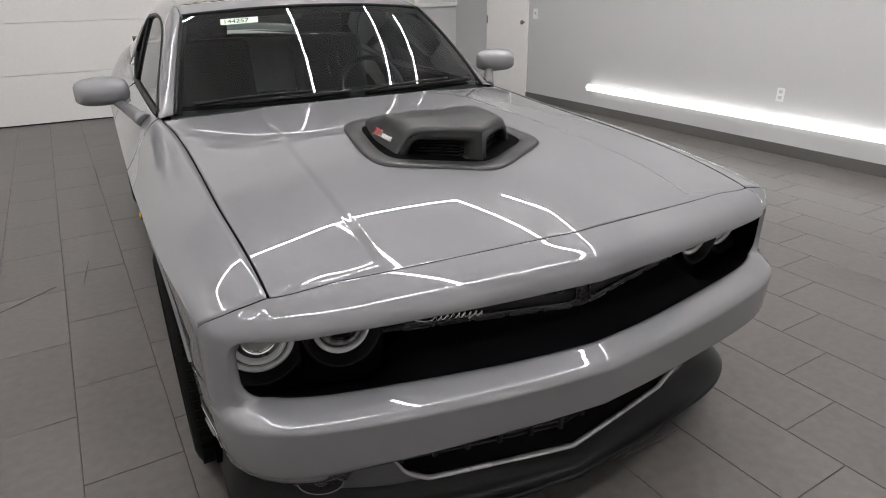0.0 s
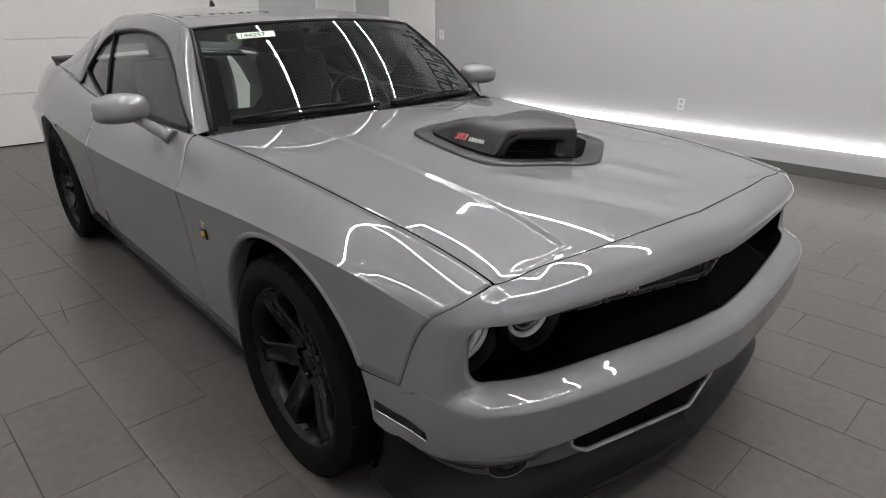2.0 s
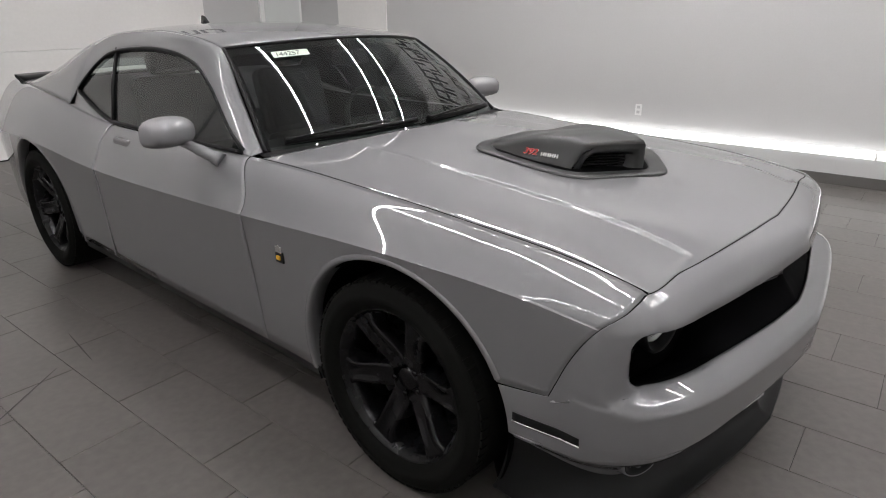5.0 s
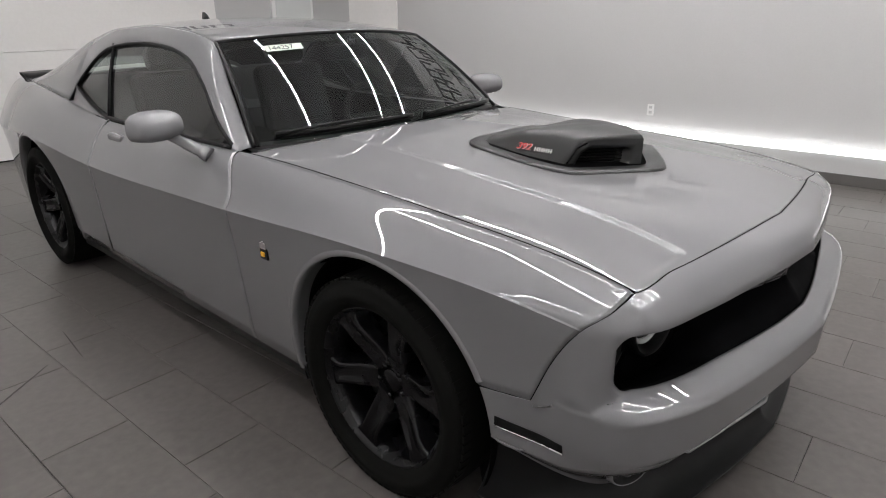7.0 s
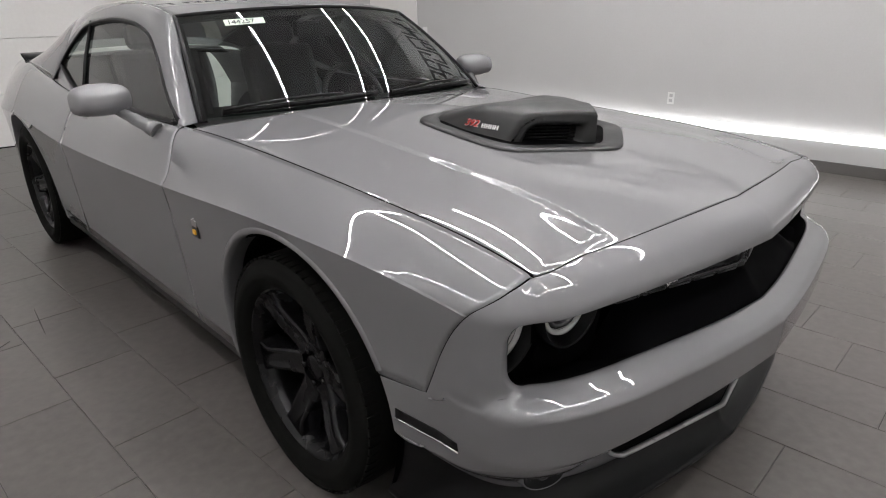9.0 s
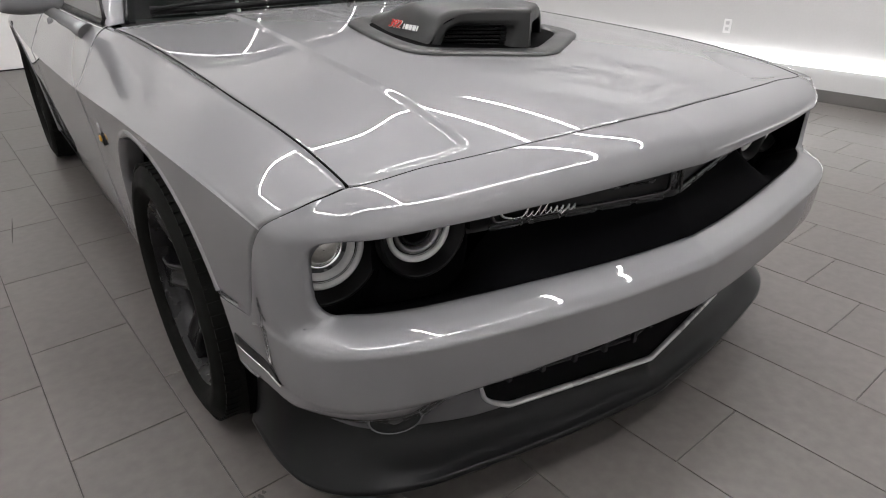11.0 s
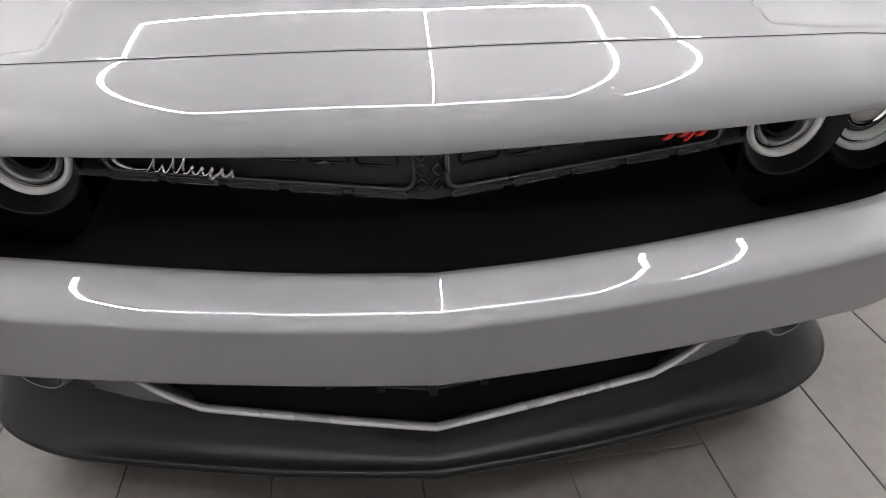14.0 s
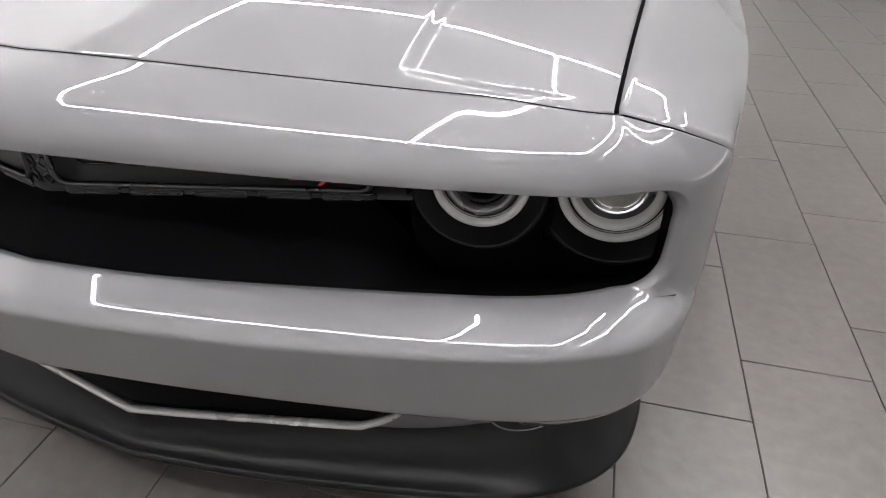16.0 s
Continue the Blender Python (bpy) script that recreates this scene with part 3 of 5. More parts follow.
def flank(yf, yr, ny, nv=40, low=2.0):
    rows = []
    for j in range(ny + 1):
        q = j / ny
        row = []
        ymid = yf(1) + (yr(1) - yf(1)) * q
        az = arch_z(ymid)
        vlow = low if az < SILL_Z else v_at(ymid, az)
        for i in range(nv + 1):
            v = vmap(i / nv, vlow)
            y = yf(v) + (yr(v) - yf(v)) * q
            row.append(side(y, v))
        rows.append(row)
    return rows


def fender_rows():
    """From the bumper seam to the door; its front edge follows the bumper."""
    seam = [nose(q, HOOD_TOP(q)) for q in steps(S_HOOD, S_LOW, 120)]

    def low_z(y):
        if y < HUB_F - math.sqrt(ARCH**2 - (0.55 - HUB_Z)**2):
            return 0.562 - 0.012 * smooth(0.43, 0.60, y)
        return max(arch_z(y), SILL_Z)

    qs = [0.0]
    while qs[-1] < 1.0:
        y = 0.43 + 1.28 * qs[-1]
        near = min(abs(y - 0.59), abs(y - 1.405))
        qs.append(min(qs[-1] + (0.0022 if near < 0.04 else 0.010), 1.0))
    nv, rows = 40, []
    vref = v_at(0.43, 0.562)
    front = []
    for i in range(nv + 1):
        # the seam point at about the height of this row
        z = side(0.36, vmap(i / nv, vref)).z
        z0, z1 = side(0.36, 0).z, side(0.36, vref).z
        zt = seam[0].z + (seam[-1].z - seam[0].z) * (z - z0) / (z1 - z0)
        u = i / nv
        k = min(range(len(seam)), key=lambda j: abs(seam[j].z - zt) + 0.02 * abs(j / 119 - u))
        front.append(seam[k])
    front[0], front[-1] = seam[0], seam[-1]
    corner = nose(S_COR, HOOD_TOP(S_COR))
    belt_0 = Vector((seam[0].x, seam[0].y + 0.003, seam[0].z))

    def belt_fix(y):
        """From the plain belt line to the hood's edge."""
        b = side(y, 0) + (belt_0 - side(belt_0.y, 0)) * (1 - smooth(0.0, 0.34, y - belt_0.y))
        x = hood_edge(1.0, max(y, corner.y), corner)
        z = hood_point(x, max(y, corner.y + 0.0032)).z
        return Vector((x + 0.0045 - b.x, 0, z - b.z)) * (1 - smooth(1.55, 1.75, y))

    for q in qs:
        row = []
        for i in range(nv + 1):
            e, u = front[i], i / nv
            yr = DOOR_F(vmap(u, 2)) - 0.003
            y0 = e.y + 0.0030
            y = y0 + (yr - y0) * q
            p = side(y, vmap(u, v_at(y, low_z(y))))
            base = side(y0, vmap(u, v_at(y0, low_z(y0))))
            w = 1 - smooth(0.0, 0.34, y - y0)
            p = p + (Vector((e.x, y0, e.z)) - base) * w
            v = vmap(u, 2)
            if v < 1:
                p = p + belt_fix(y) * (1 - smooth(0.0, 1.0, v)) * smooth(0.0, 0.02, y - y0)
            row.append(p)
        rows.append(row)
    return rows


FR = fender_rows()
DR = flank(DOOR_F, DOOR_R, 50)
QR = flank(lambda v: DOOR_R(v) + 0.005, lambda v: 4.95, 90)


def arch_lip(c):
    """The rolled lip along a wheel opening."""
    rows = []
    for i in range(73):
        a = math.radians(-14 + (168 if c < 2 else 208) * i / 72)
        y, z = c + ARCH * math.cos(a), HUB_Z + ARCH * math.sin(a)
        vy = min(max(y, 0.56), 4.9)
        x = side(vy, v_at(vy, max(z, SILL_Z))).x
        row = []
        for dr, dx in ((0.020, -0.004), (0.014, 0.0015), (0.007, 0.004), (0.0, 0.0035), (-0.005, 0.0), (-0.008, -0.02), (-0.008, -0.06)):
            row.append(Vector((x + dx, c + (ARCH + dr) * math.cos(a), HUB_Z + (ARCH + dr) * math.sin(a))))
        rows.append(row)
    return rows


def wheelhouse(c):
    rows = []
    for i in range(41):
        a = math.radians(-20 + 220 * i / 40)
        rows.append([Vector((x, c + r * math.cos(a), max(HUB_Z + r * math.sin(a), 0.17))) for x, r in ((0.905, ARCH - 0.004), (0.86, ARCH), (0.55, ARCH), (0.55, 0.02))])
    return rows


for sx in (-1, 1):
    fl = (lambda r: r) if sx > 0 else flip
    fender = part("fender", sheet(fl(FR), (sx, 0, 0)), PAINT, car, "", 0.004)
    part("arch_lip", sheet(fl(arch_lip(HUB_F)), (sx, 0, 0)), PAINT, fender)
    part("wheel_liner", sheet(fl(wheelhouse(HUB_F))), VOID, fender, "black wheel arch liner")
    door = part("door", sheet(fl(DR), (sx, 0, 0)), PAINT, car, "", 0.004)
    quarter = part("quarter_panel", sheet(fl(QR), (sx, 0, 0)), PAINT, car, "", 0.004)
    part("arch_lip", sheet(fl(arch_lip(HUB_R)), (sx, 0, 0)), PAINT, quarter)
    part("wheel_liner", sheet(fl(wheelhouse(HUB_R))), VOID, quarter, "black wheel arch liner")
    # sill below the door
    rows = [[Vector((sx * x, y, z)) for x, z in ((SILL_X(y) - 0.004, SILL_Z + 0.006), (SILL_X(y) - 0.012, 0.22), (SILL_X(y) - 0.06, 0.175), (0.5, 0.17))] for y in steps(HUB_F + 0.40, HUB_R - 0.40, 12)]
    part("side_sill", sheet(rows, (sx, 0, -1)), SATIN, car, "black sill under the door")

# black strips laid in the panel gaps, standing for the shade inside them
def seam(path, r=0.0036, name="panel_gap"):
    part(name, tube(path, r, 6), VOID, car)


front = []
for x in steps(-1, 1, 81):
    q = nose(abs(x) * S_HOOD, HOOD_TOP(abs(x) * S_HOOD))
    front.append(Vector((math.copysign(q.x, x) if x else 0.0, q.y + 0.0018, q.z - 0.0030)))
seam(front)
for sx in (-1, 1):
    seam([Vector((sx * (p.x + 0.001), p.y, p.z - 0.0026)) for p in HR[-1][::2]])
    pts = [nose(q, HOOD_TOP(q)) - plan_frame(q)[1] * 0.003 + Vector((0, 0.002, -0.001)) for q in steps(S_HOOD, S_LOW, 50)]
    pts += [nose(q, 0.562 - 0.017 * (q - S_LOW) / (arch_s(0.545) - S_LOW)) - plan_frame(q)[1] * 0.003 for q in steps(S_LOW + 0.004, arch_s(0.545), 12)]
    seam([Vector((sx * p.x, p.y, p.z)) for p in pts], 0.0024)
    for line in (DOOR_F, DOOR_R):
        pts = [side(line(v) + 0.001, v) for v in steps(0.02, 1.98, 40)]
        seam([Vector((sx * (p.x - 0.0035), p.y, p.z)) for p in pts], 0.0026)

# dark underbody and engine bay, which close the car from within
bm = box(bmesh.new(), (-0.72, 0.40, 0.16), (0.72, 4.7, 0.60), 0.03)
part("underbody", bm, VOID, car)
bm = box(bmesh.new(), (-0.70, 0.36, 0.60), (0.70, 1.60, 0.84), 0.03)
part("engine_bay", bm, VOID, car)

# ---- cabin ----
DLO_HI = pchip([(1.90, 0.975), (2.02, 1.040), (2.24, 1.192), (2.41, 1.272), (2.63, 1.310), (2.85, 1.320), (3.05, 1.312), (3.27, 1.286), (3.41, 1.228), (3.52, 1.155), (3.61, 1.085)])
DLO_LO = pchip([(1.90, 0.970), (3.05, 0.970), (3.18, 0.985), (3.61, 1.081)])
ROOF_EX = pchip([(1.85, 0.748), (2.08, 0.675), (2.31, 0.604), (2.8, 0.585), (3.4, 0.575), (3.8, 0.565), (4.5, 0.55)])
ROOF_EZ = pchip([(1.85, 0.972), (2.08, 1.165), (2.31, 1.338), (2.6, 1.382), (2.9, 1.397), (3.3, 1.385), (3.7, 1.325), (4.1, 1.21), (4.5, 1.085)])
ROOF_C = pchip([(2.10, 1.355), (2.2, 1.378), (2.5, 1.415), (2.9, 1.432), (3.3, 1.420), (3.7, 1.362), (4.1, 1.25), (4.5, 1.11)])


def cabin_x(y, z):
    return BELT_X(y) - 0.40 * (z - 0.965) - 0.10 * (z - 0.965)**2


def upper_strip(y0, y1, n):
    rows = []
    for y in steps(y0, y1, n):
        if y <= 3.61 and y >= 1.90:
            zh = DLO_HI(y) + 0.004
            a = (cabin_x(y, zh), zh)
        else:
            a = (BELT_X(y), BELT_Z(y))
        e = (ROOF_EX(y), ROOF_EZ(y))
        dz = e[1] - a[1]
        row = []
        for i in range(15):
            p = bez(a, (a[0] - 0.40 * 0.4 * dz, a[1] + 0.4 * dz), (e[0] + 0.35 * (a[0] - e[0]), e[1] - 0.04 * dz), e, i / 14)
            row.append(Vector((p[0], y, p[1])))
        rows.append(row)
    return rows


def lower_strip(y0, y1, n):
    rows = []
    for y in steps(y0, y1, n):
        zl = DLO_LO(y) - 0.004
        rows.append([side(y, 0)] + [Vector((cabin_x(y, z), y, z)) for z in steps(BELT_Z(y) + 0.002, max(zl, BELT_Z(y) + 0.003), 4)])
    return rows


def glass_strip(inset, grow=0.0):
    rows = []
    for y in steps(1.905, 3.605, 60):
        rows.append([Vector((cabin_x(y, z) - inset, y, z)) for z in steps(DLO_LO(y) - grow, max(DLO_HI(y) + grow, DLO_LO(y) + 0.002), 14)])
    return rows


def dlo_path(n=40):
    low = [(y, DLO_LO(y)) for y in steps(1.905, 3.59, n)]
    high = [(y, DLO_HI(y)) for y in steps(3.60, 1.905, n)]
    return [Vector((cabin_x(y, z) - 0.004, y, z)) for y, z in low + high]


for sx in (-1, 1):
    fl = (lambda r: r) if sx > 0 else flip
    part("roof_side", sheet(fl(upper_strip(1.85, 4.45, 120)), (sx, 0, 0.5)), PAINT, car, "", 0.004)
    part("belt_moulding", sheet(fl(lower_strip(1.86, 3.60, 60)), (sx, 0, 0)), PAINT, car)
    win = part("side_window", sheet(fl(glass_strip(0.012, 0.01)), (sx, 0, 0)), GLASS, car, "tinted side window glass")
    win.visible_shadow = False
    path = [Vector((sx * p.x, p.y, p.z)) for p in dlo_path()]
    part("window_seal", tube(path + path[:2], 0.010, 8), BLACK, win, "black rubber window seal")
    post = [Vector((sx * (cabin_x(y, z) - 0.006), y, z)) for y, z in ((3.06, 0.975), (3.16, 1.14), (3.22, 1.31))]
    part("window_post", tube(post, 0.010, 6), BLACK, win)

rows = []
for t in steps(-1, 1, 61):
    f = 2.165 + 0.145 * abs(t)**2.0
    row = []
    for y in steps(0, 1, 60):
        yy = f + (4.45 - f) * y
        x = t * (ROOF_EX(yy) - 0.002)
        z = ROOF_C(yy) + (ROOF_EZ(yy) - ROOF_C(yy)) * abs(t)**2.3
        row.append(Vector((x, yy, z)))
    rows.append(row)
rows_roof = rows
# the roof ends at the rear window
part("roof", sheet([r[:36] for r in rows], (0, 0, 1)), PAINT, car, "", 0.004)
rw = part("rear_window", sheet([r[36:] for r in rows], (0, 0, 1)), GLASS, car)
rw.visible_shadow = False


def screen(t, u):
    """The windscreen: t across, u up."""
    b = Vector((t * 0.752, 1.70 + 0.15 * t * t, 0.972 + 0.012 * (1 - t * t)))
    e = Vector((t * 0.607, 2.160 + 0.147 * t * t, 1.372 - 0.034 * t * t))
    return b.lerp(e, u) + Vector((0, -0.02, 0.03)) * 4 * u * (1 - u) * 0.6


ws = part("windscreen", sheet([[screen(t, u) for u in steps(0.0, 0.985, 30)] for t in steps(-0.985, 0.985, 50)], (0, -1, 1)), GLASS, car, "tinted windscreen glass")
ws.visible_shadow = False
border = [screen(-0.985, u) for u in steps(0, 0.985, 20)] + [screen(t, 0.985) for t in steps(-0.985, 0.985, 30)] + [screen(0.985, u) for u in steps(0.985, 0, 20)]
part("screen_seal", tube(border, 0.008, 8), BLACK, ws, "black windscreen seal")
# black printed band round the glass
rows = [[screen(t, u) + Vector((0, 0.006, -0.006)) for u in (0.90, 0.985)] for t in steps(-0.985, 0.985, 40)]
bm = sheet(rows)
for t0, t1 in ((-0.985, -0.95), (0.95, 0.985)):
    sheet([[screen(t, u) + Vector((0, 0.006, -0.006)) for u in steps(0, 0.9, 14)] for t in (t0, t1)], bm=bm)
part("frit_band", bm, VOID, ws)

# trunk lid and tail
rows = []
for t in steps(-1, 1, 31):
    rows.append([Vector((t * BELT_X(y), y, BELT_Z(y) + 0.045 * (1 - t * t))) for y in steps(4.40, 4.95, 14)] +
                [Vector((t * (BELT_X(4.95) + (0.80 - 0.66) * (1 - (k / 8 - 0.5)**2 * 4) * 0.6), 4.95 + 0.05 * math.sin(math.pi * k / 8), BELT_Z(4.95) - (BELT_Z(4.95) - 0.30) * k / 8)) for k in range(1, 9)])
part("trunk_lid", sheet(rows, (0, 1, 1)), PAINT, car, "", 0.004)
rows = [[Vector((t * 0.70, y + 0.10 * (1 - t * t), z)) for y, z in ((4.60, 1.04 + 0.02 * (1 - t * t)), (4.74, 1.085), (4.82, 1.092), (4.82, 1.074), (4.74, 1.05))] for t in steps(-1, 1, 41)]
part("rear_spoiler", sheet(rows, (0, 0, 1)), SATIN, car, "black trunk spoiler", 0.006)

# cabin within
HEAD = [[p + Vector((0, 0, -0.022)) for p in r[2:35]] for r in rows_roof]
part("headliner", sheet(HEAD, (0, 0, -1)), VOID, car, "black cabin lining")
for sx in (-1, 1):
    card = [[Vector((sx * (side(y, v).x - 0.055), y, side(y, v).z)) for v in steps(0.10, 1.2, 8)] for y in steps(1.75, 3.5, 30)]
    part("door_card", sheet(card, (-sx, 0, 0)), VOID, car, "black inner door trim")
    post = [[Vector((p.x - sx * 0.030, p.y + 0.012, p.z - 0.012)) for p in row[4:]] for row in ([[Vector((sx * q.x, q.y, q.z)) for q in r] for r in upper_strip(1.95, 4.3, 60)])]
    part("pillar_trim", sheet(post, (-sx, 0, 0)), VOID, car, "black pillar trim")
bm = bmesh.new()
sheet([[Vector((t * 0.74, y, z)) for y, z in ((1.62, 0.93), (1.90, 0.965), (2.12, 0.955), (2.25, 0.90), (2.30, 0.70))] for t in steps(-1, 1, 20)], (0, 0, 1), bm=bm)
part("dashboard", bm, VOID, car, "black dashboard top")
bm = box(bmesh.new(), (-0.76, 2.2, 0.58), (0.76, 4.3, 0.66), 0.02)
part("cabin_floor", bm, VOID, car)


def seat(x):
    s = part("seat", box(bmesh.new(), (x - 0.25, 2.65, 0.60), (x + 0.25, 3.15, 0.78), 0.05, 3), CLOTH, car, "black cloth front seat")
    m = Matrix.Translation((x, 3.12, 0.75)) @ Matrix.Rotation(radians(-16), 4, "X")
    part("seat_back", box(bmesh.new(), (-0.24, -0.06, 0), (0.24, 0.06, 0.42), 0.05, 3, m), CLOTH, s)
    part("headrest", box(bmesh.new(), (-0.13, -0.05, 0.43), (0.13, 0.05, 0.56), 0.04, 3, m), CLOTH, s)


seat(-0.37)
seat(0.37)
m = Matrix.Translation((0.37, 2.42, 0.90)) @ Matrix.Rotation(radians(68), 4, "X")
bm = bmesh.new()
for rr in (0.185,):
    sheet([[m @ Vector(((rr + 0.016 * math.cos(b)) * math.cos(a), (rr + 0.016 * math.cos(b)) * math.sin(a), 0.016 * math.sin(b))) for b in [2 * math.pi * k / 8 for k in range(8)]] for a in [2 * math.pi * k / 40 for k in range(41)]], close=True, bm=bm)
box(bm, (-0.17, -0.03, -0.012), (0.17, 0.03, 0.012), 0.008, 2, m)
part("steering_wheel", bm, CLOTH, car)
part("inside_mirror", box(bmesh.new(), (-0.12, 2.16, 1.24), (0.12, 2.19, 1.31), 0.012), BLACK, car)

# ---- lower front: splitter, lower grille, fog lamps ----
def along(pts):
    d = [0.0]
    for p, q in zip(pts, pts[1:]):
        d.append(d[-1] + math.hypot(q[0] - p[0], q[1] - p[1]))
    fx, fy = (soft(pchip([(t / d[-1], p[k]) for t, p in zip(d, pts)]), 0.0, 1.0, 0.03) for k in (0, 1))
    return lambda w: (fx(w), fy(w))


LIP = along([(0, 0.126), (0.2, 0.164), (0.4, 0.205), (0.51, 0.230), (0.60, 0.256), (0.70, 0.292), (0.77, 0.335), (0.825, 0.395), (0.862, 0.47), (0.885, 0.56)])
EDGE = along([(0, 0.083), (0.22, 0.105), (0.40, 0.134), (0.55, 0.163), (0.67, 0.191), (0.75, 0.226), (0.815, 0.270), (0.862, 0.328), (0.885, 0.392), (0.896, 0.48), (0.895, 0.60)])
W_LG, W_FOG = 0.455, 0.66
U_TOP = 0.30
EDGE_Z = 0.172


def lip_z(w):
    return 0.240 + 0.004 * smooth(0.0, 0.4, w) + 0.020 * smooth(0.46, 0.68, w) + 0.105 * smooth(0.66, 1.0, w)


def lip_point(w):
    x, y = LIP(w)
    return Vector((x, y, lip_z(w)))


S_ARCH = arch_s(0.405)


def chin_point(w, u):
    """The painted chin: u 0 at the bumper's lower edge, 1 at the splitter."""
    s = w * S_ARCH
    a, n = nose(s, bump_low(s)), plan_frame(s)[1]
    c = lip_point(w)
    reach = Vector((c.x - a.x, c.y - a.y, 0))
    h = a.z - c.z
    q = smooth(0.50, 0.62, w)
    p1 = a + reach * (0.46 - 0.30 * q) + Vector((0, 0, -h * (0.10 + 0.24 * q)))
    p2 = c - reach * (0.10 + 0.10 * q) + Vector((0, 0, h * (0.46 - 0.06 * q)))
    return Vector(bez(a, p1, p2, c, u))


def opening_w(u):
    """Where the lower grille's opening ends at this height of the chin."""
    v = (u - U_TOP) / (1 - U_TOP)
    return W_LG + 0.030 * (1 - v) - 0.045 * max(0.0, 1 - v / 0.22)**2.2 - 0.060 * max(0.0, (v - 0.62) / 0.38)**2.4


def mirrored(rows):
    for row in rows:
        for p in row:
            if abs(p.x) < 1e-4:
                p.x = 0.0
    bm = sheet(rows)
    sheet(flip(rows), bm=bm)
    bmesh.ops.remove_doubles(bm, verts=bm.verts, dist=1e-5)
    bmesh.ops.recalc_face_normals(bm, faces=bm.faces)
    return bm


# painted chin round the lower grille's opening, with the opening's rolled edge
us = steps(0, U_TOP, 12)
rows = [[chin_point(w, u) for u in us] for w in steps(0, 1, 110)]
bm = mirrored(rows)
rows = []
for u in steps(U_TOP, 1, 40):
    w0 = opening_w(u)
    rows.append([chin_point(w0 + 0.004, u) + Vector((0, 0.022, 0)), chin_point(w0 + 0.001, u) + Vector((0, 0.006, 0))] + [chin_point(w0 + (1 - w0) * q**1.3, u) for q in steps(0, 1, 60)])
sheet(rows, bm=bm)
sheet(flip(rows), bm=bm)
bmesh.ops.remove_doubles(bm, verts=bm.verts, dist=1e-5)
bmesh.ops.recalc_face_normals(bm, faces=bm.faces)
chin = part("chin", bm, PAINT, bumper, "silver painted chin under the bumper", 0.003)

rows = []
for w in steps(0, 1, 110):
    t, (ex, ey) = lip_point(w), EDGE(w)
    e = Vector((ex, ey, EDGE_Z + 0.012 * smooth(0.80, 1.0, w)))
    dirn = Vector((ex - t.x, ey - t.y, 0)).normalized() if w > 0 else Vector((0, -1, 0))
    t = t + Vector((0, 0.004, 0.010)) - dirn * 0.004
    h = t.z - e.z
    g = smooth(0.50, 0.75, w)
    row = [Vector(bez(t, t + dirn * 0.004 + Vector((0, 0, -h * (0.55 - 0.20 * g))), e - dirn * (0.040 - 0.018 * g) + Vector((0, 0, 0.006 + 0.22 * h * g)), e, k / 24)) for k in range(25)]
    row += [e + dirn * 0.004 - Vector((0, 0, 0.004)), e + dirn * 0.0045 - Vector((0, 0, 0.010)), e + dirn * 0.002 - Vector((0, 0, 0.016)), e - dirn * 0.02 - Vector((0, 0, 0.020)), Vector((t.x * 0.8, t.y + 0.2, 0.150))]
    rows.append(row)
splitter = part("front_splitter", mirrored(rows), SATIN, car, "satin black chin splitter below the bumper")

# black tray and mesh of the lower grille
rows = []
for w in steps(0, 0.53, 50):
    t, a = lip_point(w), chin_point(w, U_TOP)
    rows.append([t + Vector((0, 0.002, 0.004)), t + Vector((0, 0.020, 0.012)), t + Vector((0, 0.052, 0.022)), t + Vector((0, 0.075, 0.026)), Vector((t.x, t.y + 0.080, 0.42)), a + Vector((0, 0.012, 0.006))])
lower_grille = part("lower_grille", mirrored(rows), BLACK, car, "black mesh grille low in the bumper")


MESH = material("mesh_plastic", (0.010, 0.010, 0.011), 0.35, spec=0.6, vary=0.12)


def grille_line(w, back, z):
    x, y = LIP(abs(w))
    return Vector((math.copysign(x, w), y + back, z))


for k in range(8):
    z = 0.272 + 0.0165 * k
    part("grille_bar", tube([grille_line(w, 0.058, z) for w in steps(-0.50, 0.50, 61)], 0.0042, 6, flat=0.6), MESH, lower_grille)
for w in steps(-0.45, 0.45, 11):
    p = grille_line(w, 0.055, 0)
    part("grille_post", box(bmesh.new(), (p.x - 0.007, p.y - 0.006, 0.262), (p.x + 0.007, p.y + 0.006, 0.40), 0.002), MESH, lower_grille)
# body-colour lip at the lower grille's edge, coloured brighter for light from above
LIP_LIT = material("lit_lip_paint", (0.46, 0.46, 0.46), 0.30, 0.25, coat=0.6, vary=0.03)
half = [lip_point(w) + Vector((0, -0.004, 0.004)) for w in steps(0.0, opening_w(1.0) + 0.004, 60)]
rad = [0.0085] * len(half)
for u in steps(0.985, 0.40, 24):
    half.append(chin_point(opening_w(u), u) + Vector((0, -0.002, 0.0)))
    rad.append(0.0085 * (0.25 + 0.75 * (u - 0.40) / 0.585))
path = [Vector((-p.x, p.y, p.z)) for p in half[:0:-1]] + half
part("trim_strip", tube(path, rad[:0:-1] + rad, 8, flat=0.8), LIP_LIT, car, "silver body-colour lip, painted brighter for the light on it")

